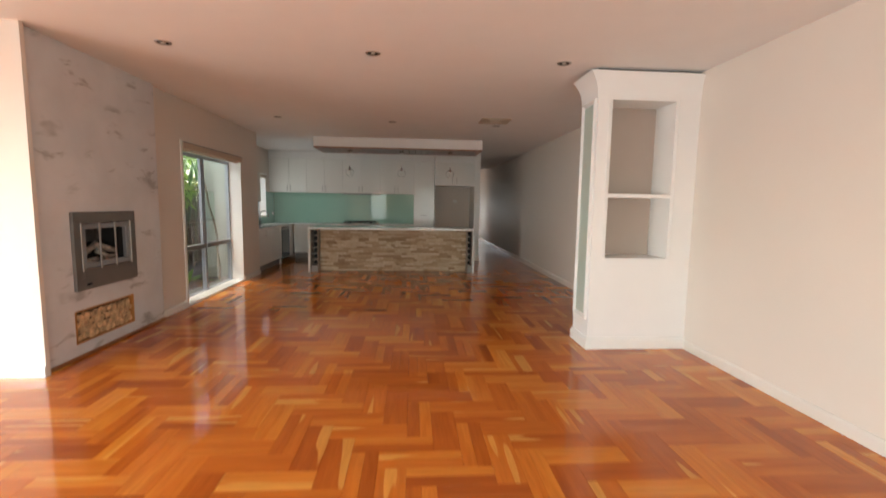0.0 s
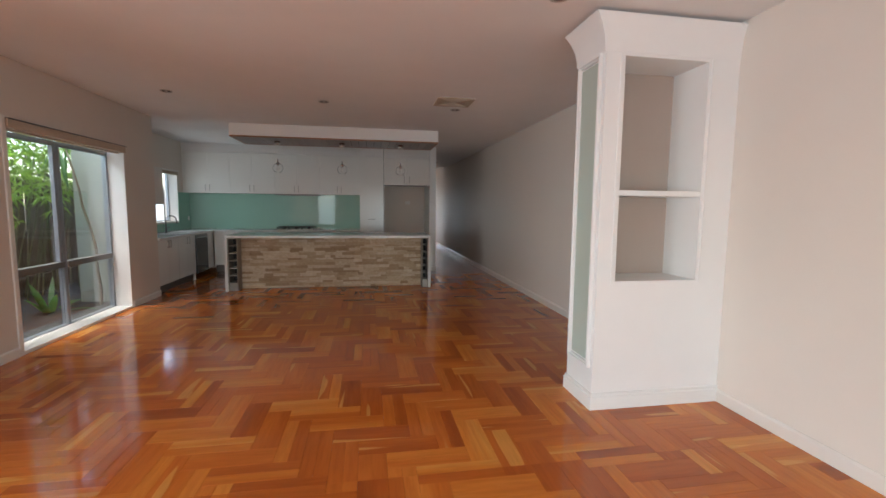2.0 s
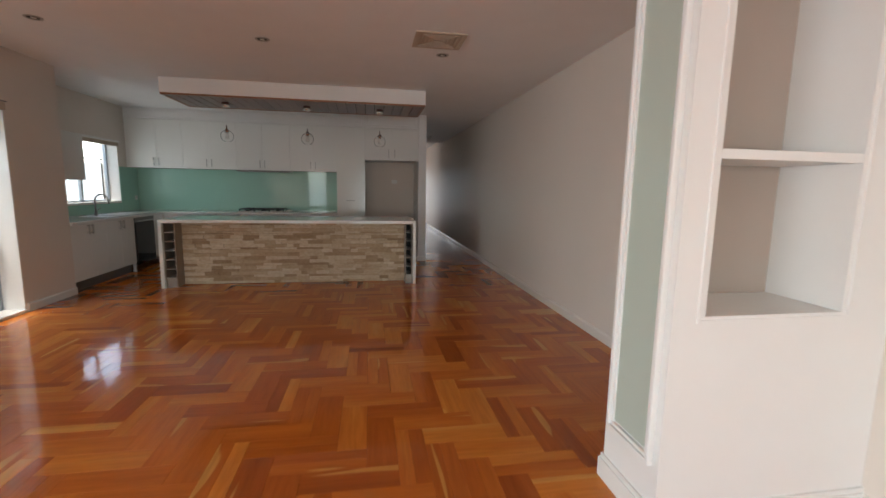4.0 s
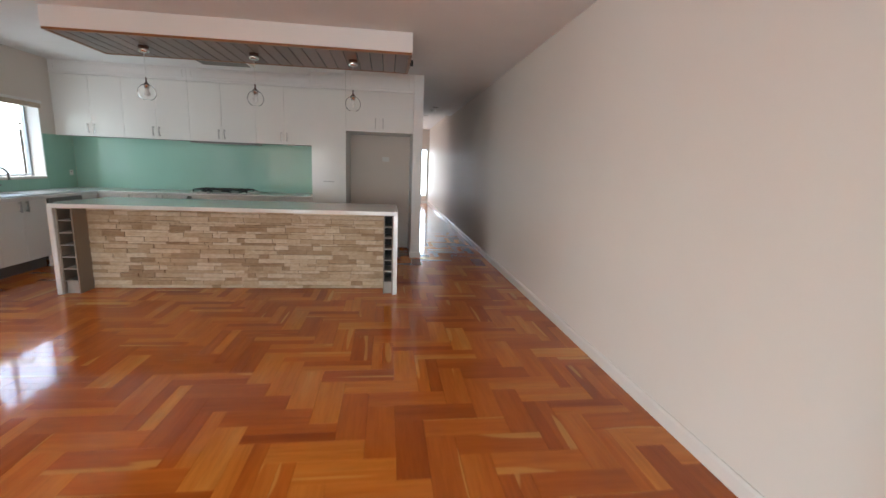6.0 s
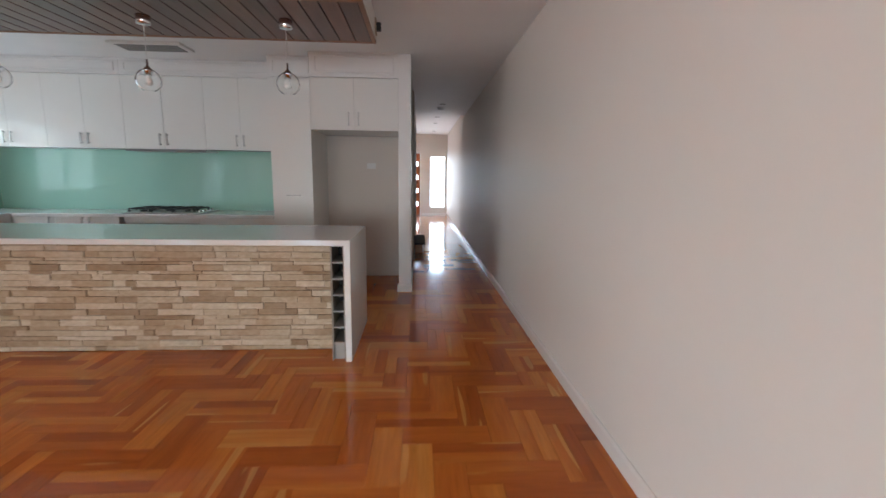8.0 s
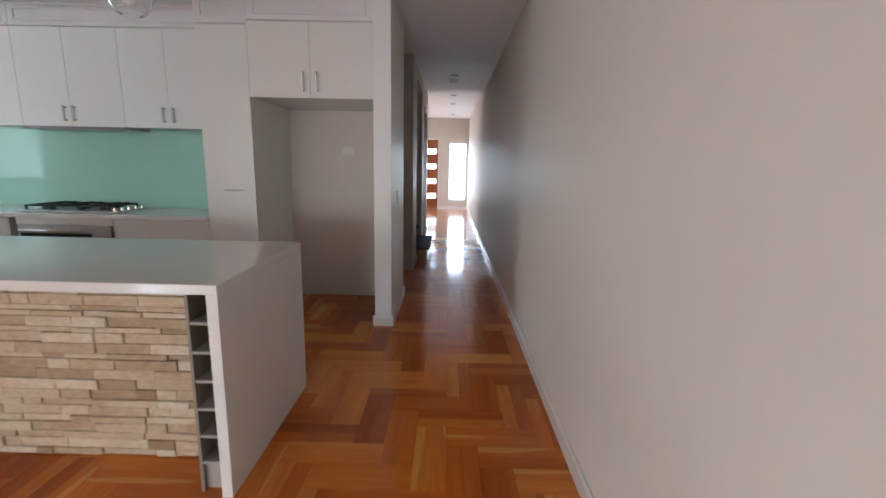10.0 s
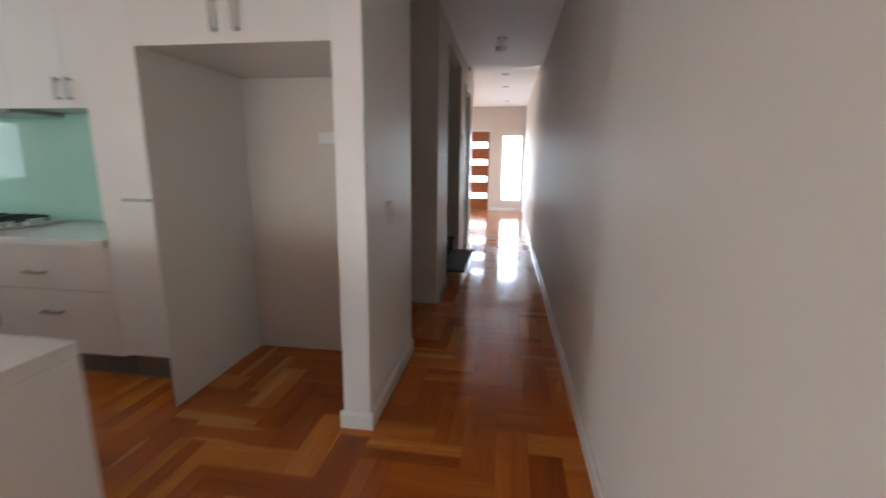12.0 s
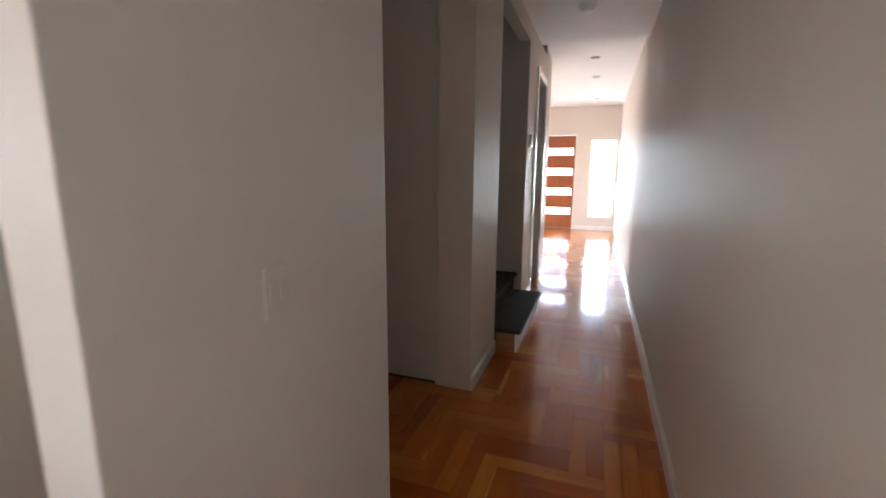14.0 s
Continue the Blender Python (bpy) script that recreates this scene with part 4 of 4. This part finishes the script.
for a, b in ((KW[0] + 0.045, 10.92), (10.96, KW[1] - 0.045)):
    part("pane", boxes(((-3.87, a, KW[2] + 0.045), (-3.864, b, KW[3] - 0.045))), M_GLASS, w2).visible_shadow = False
part("window_sill", boxes(((-3.84, KW[0], KW[2]), (-3.67, KW[1], KW[2] + 0.02)), bevel=0.003), M_TRIM, w2)
part("reveal", boxes(((-3.84, KW[1] - 0.014, KW[2] + 0.02), (-3.677, KW[1] - 0.0005, KW[3])), ((-3.84, KW[0], KW[3] - 0.012), (-3.677, KW[1] - 0.014, KW[3] - 0.0005))), M_WHITE, w2)
kb = thing("kitchen_blind", "cream blind rolled up over the kitchen window", "blind")
part("roll", boxes(((-3.73, KW[0] + 0.01, KW[3] - 0.075), (-3.665, KW[1] + 0.02, KW[3] - 0.013)), bevel=0.006), M_BLIND, kb)
part("head_rail", boxes(((-3.679, KW[0] + 0.01, KW[3] - 0.012), (-3.65, KW[1] + 0.03, KW[3] + 0.02)), bevel=0.004), M_WHITE, kb)

# ---------- hall ----------
sw = thing("light_switch", "white double rocker light switch on the wall", "light switch")
part("plate", boxes(((1.6755, 11.785, 1.03), (1.685, 11.862, 1.148)), bevel=0.003), M_PLASTIC, sw)
for y in (11.806, 11.841):
    part("rocker", boxes(((1.685, y - 0.012, 1.065), (1.690, y + 0.012, 1.112)), bevel=0.002), M_PLASTIC, sw)
d2 = tagged(new("door_cupboard"), "closed tall flush white cupboard door", "door", "", "structure")
part("door_leaf", boxes(((0.64, 13.505, 0.012), (1.445, 13.54, 2.385)), bevel=0.002), M_WALL, d2)
part("jamb", boxes(((1.4475, 13.49, 0), (1.4675, 13.60, 2.4095)), ((0.6205, 13.49, 0), (0.6375, 13.60, 2.4095)), ((0.6375, 13.49, 2.388), (1.4475, 13.60, 2.4095))), M_WALL, d2)
for z in (0.2, 1.2, 2.2):
    part("hinge", rod(bmesh.new(), (1.4465, 13.50, z - 0.045), (1.4465, 13.50, z + 0.045), 0.006), M_STEEL, d2)
st = thing("staircase", "dark carpeted timber stairs rising off the hall", "staircase")
SR, SG = 0.178, 0.245
for k in range(14):
    z = SR * (k + 1)
    xr = 1.885 - SG * k
    y0 = 14.165 if k else 14.158
    t = part("tread", boxes(((xr - SG - 0.03, y0, z - 0.032), (xr, 15.342, z)), bevel=0.010), M_CARPET, st, "dark carpeted tread")
    part("riser", boxes(((xr - 0.045, y0 + 0.008, z - SR + 0.0005), (xr - 0.030, 15.335, z - 0.0325))), M_CARPET if k else M_TRIM, st)
part("end_board", boxes(((1.69, 14.168, 0.0005), (1.839, 14.184, 0.1455))), M_TIMBER, st, "timber end of bottom step")
part("carcass", boxes(((1.69, 14.186, 0.0005), (1.838, 15.33, 0.145))), M_DARK, st)
rl = thing("handrail_bracket", "small steel rail bracket at the stair wall", "bracket")
part("peg", rod(bmesh.new(), (1.60, 14.15, 0.52), (1.60, 14.19, 0.52), 0.012), M_CHROME, rl)
d3 = tagged(new("door_hall"), "open hall doorway with white architrave", "door", "", "structure")
part("architrave", boxes(((1.6845, 15.86, 0), (1.70, 15.93, 2.37)), ((1.6845, 16.62, 0), (1.70, 16.69, 2.37)), ((1.6845, 15.86, 2.37), (1.70, 16.69, 2.44)), bevel=0.004), M_TRIM, d3)
part("jamb", boxes(((1.584, 15.93, 0), (1.684, 15.945, 2.37)), ((1.584, 16.605, 0), (1.684, 16.62, 2.37))), M_TRIM, d3)
part("door_leaf", boxes(((0.90, 16.56, 0.01), (1.58, 16.60, 2.36)), bevel=0.002), M_TRIM, d3)
part("door_handle", rod(rod(bmesh.new(), (0.96, 16.56, 1.0), (0.96, 16.51, 1.0), 0.008), (0.96, 16.515, 1.0), (1.07, 16.515, 1.0), 0.008), M_CHROME, d3)
th = thing("wall_control", "small white control panel on hall wall", "control panel")
part("case", boxes(((1.6845, 15.50, 1.60), (1.705, 15.60, 1.73)), bevel=0.004), M_PLASTIC, th)
part("screen", boxes(((1.705, 15.515, 1.655), (1.7065, 15.585, 1.71))), M_GREYMETAL, th)
sl = tagged(new("window_3"), "narrow tall frosted sidelight by the front door", "window", "", "structure")
part("window_frame", boxes(*ring((SL[0], SL[2]), (SL[1], SL[3]), "y", Y9 + 0.03, 0.06, 0.035), bevel=0.003), M_TRIM, sl)
part("pane", boxes(((SL[0] + 0.035, Y9 + 0.055, SL[2] + 0.035), (SL[1] - 0.035, Y9 + 0.062, SL[3] - 0.035))), M_FROST, sl).visible_shadow = False
part("window_sill", boxes(((SL[0] - 0.01, Y9 - 0.02, SL[2] - 0.02), (SL[1] + 0.01, Y9 + 0.03, SL[2] - 0.0005)), bevel=0.003), M_TRIM, sl)
fd = tagged(new("door_front"), "red timber front door with four horizontal glass slots", "door", "", "structure")
cuts = [0.425, 0.892, 1.36, 1.827]
segs, zz = [], 0.02
for c in cuts:
    segs.append(((FD[0] + 0.03, Y9 + 0.03, zz), (FD[1] - 0.03, Y9 + 0.07, c - 0.08)))
    segs.append(((1.735, Y9 + 0.03, c - 0.08), (FD[1] - 0.03, Y9 + 0.07, c + 0.08)))
    segs.append(((FD[0] + 0.03, Y9 + 0.03, c - 0.08), (1.10, Y9 + 0.07, c + 0.08)))
    zz = c + 0.08
segs.append(((FD[0] + 0.03, Y9 + 0.03, zz), (FD[1] - 0.03, Y9 + 0.07, FD[2] - 0.03)))
part("door_leaf", boxes(*segs), M_DOOR, fd)
for c in cuts:
    part("pane", boxes(((1.10, Y9 + 0.047, c - 0.08), (1.735, Y9 + 0.053, c + 0.08))), M_FROST, fd).visible_shadow = False
part("jamb", boxes(((FD[0], Y9 + 0.01, 0), (FD[0] + 0.028, 22.05, FD[2])), ((FD[1] - 0.028, Y9 + 0.01, 0), (FD[1], 22.05, FD[2])), ((FD[0] + 0.028, Y9 + 0.01, FD[2] - 0.028), (FD[1] - 0.028, 22.05, FD[2]))), M_TRIM, fd)
part("threshold", boxes(((FD[0] + 0.03, Y9 - 0.01, 0.0005), (FD[1] - 0.03, Y9 + 0.09, 0.018))), M_GREYMETAL, fd)
part("lock", rod(bmesh.new(), (1.0, Y9 - 0.02, 1.05), (1.0, Y9 + 0.03, 1.05), 0.025), M_CHROME, fd)

# ---------- garden ----------
solid("ground", boxes(((-400, -400, -0.35), (400, 400, -0.16))), M_GROUND, "dark garden soil and leaf litter", "ground")
gv = solid("gravel_path", boxes(((-4.95, 4.3, -0.16), (-3.50, 8.9, -0.09)), ((-4.95, 8.902, -0.16), (-3.96, 14.0, -0.092))), M_PALE, "pale gravel strip below the window", "path", "stuff")
ed = thing("garden_edging", "weathered timber garden edging by the gravel", "edging")
part("board", boxes(((-3.47, 4.3, -0.16), (-3.43, 8.9, -0.03)), bevel=0.004), M_FENCE, ed)
fe = thing("paling_fence", "weathered brown timber paling fence", "fence")
random.seed(8)
pal = [mesh_of("paling", boxes(((0, -0.05, 0), (0.014, 0.05, 1.95 + 0.02 * k)), bevel=0.002), M_FENCE) for k in range(3)]
for k in range(105):
    ob = new("paling", pal[k % 3])
    ob.parent = fe
    ob.location = (-5.1 + random.uniform(-0.006, 0.006), 3.6 + k * 0.104, -0.16)
    ob.rotation_euler = (random.uniform(-0.008, 0.008), 0, 0)
for z in (0.2, 0.9, 1.6):
    part("rail", boxes(((-5.085, 3.55, z), (-5.04, 14.5, z + 0.07))), M_FENCE, fe)
part("capping", boxes(((-5.14, 3.55, 1.86), (-5.03, 14.5, 1.90))), M_FENCE, fe)
random.seed(12)


def leaf(bm, base, direction, ln, w, droop):
    d = Vector(direction).normalized()
    side = d.cross(Vector((0, 0, 1)))
    side = (side if side.length > 0.05 else Vector((1, 0, 0))).normalized() * w
    p0, p1, p2 = Vector(base), Vector(base) + d * ln * 0.5, Vector(base) + d * ln + Vector((0, 0, -droop * ln))
    a, b, c, e = bm.verts.new(p0), bm.verts.new(p1 + side), bm.verts.new(p1 - side), bm.verts.new(p2)
    bm.faces.new((a, b, e))
    bm.faces.new((a, e, c))


def bamboo(x, y, culms, top, leaves):
    t = thing("bamboo_clump", "green bamboo clump leaning over the fence", "bamboo", "bamboo by the fence", (x, y, -0.16))
    stems, crown = bmesh.new(), bmesh.new()
    for _ in range(culms):
        bx, by = random.uniform(-0.12, 0.12), random.uniform(-0.3, 0.3)
        lean = Vector((random.uniform(-0.05, 0.22), random.uniform(-0.2, 0.2), 1))
        h = top * random.uniform(0.8, 1.1)
        last = Vector((bx, by, 0))
        for k in range(1, 7):
            f = k / 6
            p = Vector((bx, by, 0)) + lean * h * f + Vector((0.16 * f * f, 0, -0.15 * f * f))
            rod(stems, last, p, 0.012 * (1.1 - f * 0.8), 0.012 * (1.0 - f * 0.8), 6)
            last = p
            if f > 0.6:
                for _k in range(leaves):
                    tw = p + Vector((random.gauss(0, 0.20), random.gauss(0, 0.26), random.gauss(0, 0.16)))
                    for _j in range(4):
                        leaf(crown, tw, (random.uniform(-1, 1), random.uniform(-1, 1), random.uniform(-0.7, 0.3)), random.uniform(0.10, 0.19), random.uniform(0.007, 0.012), random.uniform(0.1, 0.5))
    part("culms", stems, M_CULM, t)
    part("crown", crown, M_LEAF, t, "fine bright green leaves")


for k in range(7):
    bamboo(-4.92 + random.uniform(-0.04, 0.10), 6.3 + k * 0.66, 7, 2.9 + random.uniform(-0.2, 0.4), 7)


def strappy(x, y, n, ln):
    t = thing("strappy_plant", "clump of broad strappy green leaves", "plant", "garden plants", (x, y, -0.12))
    bm = bmesh.new()
    for k in range(n):
        a = random.uniform(0, 2 * math.pi)
        out, up = random.uniform(0.3, 0.8), random.uniform(0.5, 1.0)
        pts, w = [], random.uniform(0.03, 0.065)
        for j in range(7):
            f = j / 6
            pts.append(Vector((math.cos(a) * out * ln * f, math.sin(a) * out * ln * f, ln * (up * f - 0.55 * f * f * out))))
        side = Vector((-math.sin(a), math.cos(a), 0))
        row = [(bm.verts.new(p - side * w * (1 - (2 * j / 6 - 0.9) ** 2) - side * 0.002), bm.verts.new(p + side * w * (1 - (2 * j / 6 - 0.9) ** 2) + side * 0.002)) for j, p in enumerate(pts)]
        for (p, q), (r, s) in zip(row, row[1:]):
            bm.faces.new((p, q, s, r))
    part("leaves", bm, M_LEAF2, t)


for x, y, n, ln in ((-4.45, 7.9, 7, 0.8), (-4.0, 8.35, 9, 0.75), (-4.3, 7.2, 5, 0.65), (-4.5, 6.2, 5, 0.6)):
    strappy(x, y, n, ln)
sap = thing("leaning_sapling", "thin brown sapling leaning past the window", "sapling", at=(-3.58, 8.7, -0.10))
bm, last = bmesh.new(), Vector((0, 0, 0))
for k in range(1, 9):
    p = Vector((-0.19 * max(0.0, 0.29 * k - 0.75) ** 1.1 + 0.012 * math.sin(k * 2.3), 0.01 * math.sin(k * 2), 0.29 * k))
    rod(bm, last, p, 0.026 - 0.0016 * k, 0.022 - 0.0014 * k, 7)
    last = p
part("stem", bm, M_STEM, sap)
bm = bmesh.new()
for k in range(9):
    leaf(bm, last + Vector((random.uniform(-0.1, 0.1), random.uniform(-0.25, 0.15), random.uniform(-0.25, 0.1))), (random.uniform(-0.4, 0.4), random.uniform(-0.4, 0.4), -1), 0.34, 0.035, 0.2)
part("leaves", bm, M_LEAF2, sap)

# ---------- split stone cladding of the island ----------
random.seed(21)
clad = part("stone_cladding", boxes(((-1.931, 9.655, 0.0005), (1.127, 9.674, 0.8795))), M_RACK, isl, "tan split-face stone cladding")
SX0, SX1 = -1.93, 1.126
stones, z = [], 0.004
while z < 0.865:
    h = min(random.choice((0.026, 0.034, 0.042, 0.05)), 0.878 - z)
    x = SX0
    while x < SX1 - 0.002:
        w = random.choice((0.09, 0.15, 0.2, 0.26, 0.34)) * random.uniform(0.85, 1.15)
        if x + w > SX1 - 0.05:
            w = SX1 - x
        stones.append((x, z, w, h, random.uniform(0.0, 0.016)))
        x += w
    z += h


def chip(x, z, w, h, d, y=9.654):
    """One split stone: a block whose face is slightly twisted and chipped at the rim."""
    g, c = 0.0007, 0.003
    j = [random.uniform(-0.003, 0.003) for _ in range(4)]
    yf = y - 0.008 - d
    v = [(x + g, y, z + g), (x + w - g, y, z + g), (x + w - g, y, z + h - g), (x + g, y, z + h - g),
         (x + g, yf + c, z + g), (x + w - g, yf + c, z + g), (x + w - g, yf + c, z + h - g), (x + g, yf + c, z + h - g),
         (x + g + c, yf + j[0], z + g + c), (x + w - g - c, yf + j[1], z + g + c), (x + w - g - c, yf + j[2], z + h - g - c), (x + g + c, yf + j[3], z + h - g - c)]
    f = [(8, 9, 10, 11)]
    for k in range(4):
        n = (k + 1) % 4
        f += [(k, n, 4 + n, 4 + k), (4 + k, 4 + n, 8 + n, 8 + k)]
    return v, f


near = [s for s in stones if s[0] > -0.75][:300]
nearset = set(near)
for s in near:
    v, f = chip(*s)
    me = bpy.data.meshes.new("stone")
    me.from_pydata(v, [], f)
    me.materials.append(M_STONE)
    ob = new("stone", me)
    ob.parent = clad
vs, fs = [], []
for s in stones:
    if s not in nearset:
        v, f = chip(*s)
        fs += [tuple(i + len(vs) for i in q) for q in f]
        vs += v
me = bpy.data.meshes.new("stones")
me.from_pydata(vs, [], fs)
me.materials.append(M_STONE_J)
rest = new("stones", me)
rest.parent = clad
tagged(rest, kind="stuff")

# ---------- timber block floor: pairs of boards laid in herringbone ----------
random.seed(33)
W, L3 = 0.157, 3
fl = tagged(new("floor"), "glossy orange-brown hardwood floor in herringbone blocks", "floor", "", "structure")
M_FLOOR = wood("hardwood_block", JARRAH, 0.16, "x", "object", 8.0, 0.55, FLOOR_RIPPLE, 0.6, 0.38)
M_FLOOR_H = wood("hardwood_block_across", JARRAH, 0.16, "x", "island", 8.0, 0.55, FLOOR_RIPPLE, 0.6, 0.38)
M_FLOOR_V = wood("hardwood_block_along", JARRAH, 0.16, "y", "island", 8.0, 0.55, FLOOR_RIPPLE, 0.6, 0.38)
AREAS = [(-5.4, XR, -2.7, 4.05), (-3.0, XR, 4.05, 9.2), (-3.54, XR, 9.2, 12.4), (0.3, XR, 12.4, 13.5), (1.68, XR, 13.5, 15.4), (1.58, XR, 15.4, 17.2), (-2.2, XR, 17.2, Y9 + 0.03), (-0.5, 1.58, 15.46, 17.1)]
PX, PY = 0.593, 8.525


def clip_board(x0, x1, y0, y1):
    out = []
    for a, b, c, d in AREAS:
        u0, u1, v0, v1 = max(x0, a), min(x1, b), max(y0, c), min(y1, d)
        if u1 - u0 > 0.002 and v1 - v0 > 0.002:
            out.append((u0, u1, v0, v1))
    return out


boards = []
for i in range(-40, 20):
    for j in range(-75, 92):
        d = (i + j) % 6
        x, y = PX + i * W, PY + j * W
        if d == 0:
            r, hor = (x, x + 3 * W, y, y + W), True
        elif d == 3:
            r, hor = (x, x + W, y, y + 3 * W), False
        else:
            continue
        x0, x1, y0, y1 = r
        halves = ((x0, x1, y0, y0 + W / 2), (x0, x1, y0 + W / 2, y1)) if hor else ((x0, x0 + W / 2, y0, y1), (x0 + W / 2, x1, y0, y1))
        if random.random() < 0.5:
            halves = (r,)
        for half in halves:
            for c in clip_board(*half):
                full = abs((c[1] - c[0]) * (c[3] - c[2]) - (3.0 if len(halves) == 1 else 1.5) * W * W) < 1e-6
                boards.append((c, hor, full))


def block(x0, x1, y0, y1, tilt):
    g, c = 0.0002, 0.0006
    za, zb = tilt
    v = []
    for e, zt in ((0, -0.012), (0, -0.0012), (c, 0.0)):
        for k, (x, y) in enumerate(((x0 + g + e, y0 + g + e), (x1 - g - e, y0 + g + e), (x1 - g - e, y1 - g - e), (x0 + g + e, y1 - g - e))):
            v.append((x, y, zt + (za * (1 if k in (1, 2) else -1) + zb * (1 if k > 1 else -1) if zt > -0.01 else 0)))
    f = [(8, 9, 10, 11)]
    for k in range(4):
        n = (k + 1) % 4
        f += [(k, n, 4 + n, 4 + k), (4 + k, 4 + n, 8 + n, 8 + k)]
    return v, f


whole = {}
for wide in (W, W / 2):
    v, f = block(-1.5 * W, 1.5 * W, -wide / 2, wide / 2, (0, 0))
    whole[wide] = bpy.data.meshes.new("floor_board")
    whole[wide].from_pydata(v, [], f)
    whole[wide].materials.append(M_FLOOR)
stock = {True: ([], []), False: ([], [])}
count = 0
for (x0, x1, y0, y1), hor, full in boards:
    if full and 0.4 < x0 < 2.4 and 4.9 < y0 < 9.2 and count < 300:
        ob = new("floor_board", whole[W if min(x1 - x0, y1 - y0) > 0.75 * W else W / 2])
        ob.parent = fl
        ob.location = ((x0 + x1) / 2, (y0 + y1) / 2, random.uniform(-0.0002, 0.0002))
        ob.rotation_euler = (random.uniform(-0.0009, 0.0009), random.uniform(-0.0004, 0.0004), 0 if hor else math.pi / 2)
        count += 1
        continue
    v, f = block(x0, x1, y0, y1, (random.uniform(-0.00006, 0.00006), random.uniform(-0.00006, 0.00006)))
    vs, fs = stock[hor]
    fs += [tuple(i + len(vs) for i in q) for q in f]
    vs += v
for hor, m in ((True, M_FLOOR_H), (False, M_FLOOR_V)):
    me = bpy.data.meshes.new("floor_boards")
    me.from_pydata(stock[hor][0], [], stock[hor][1])
    me.materials.append(m)
    ob = new("floor_boards", me)
    ob.parent = fl
    tagged(ob, kind="stuff")
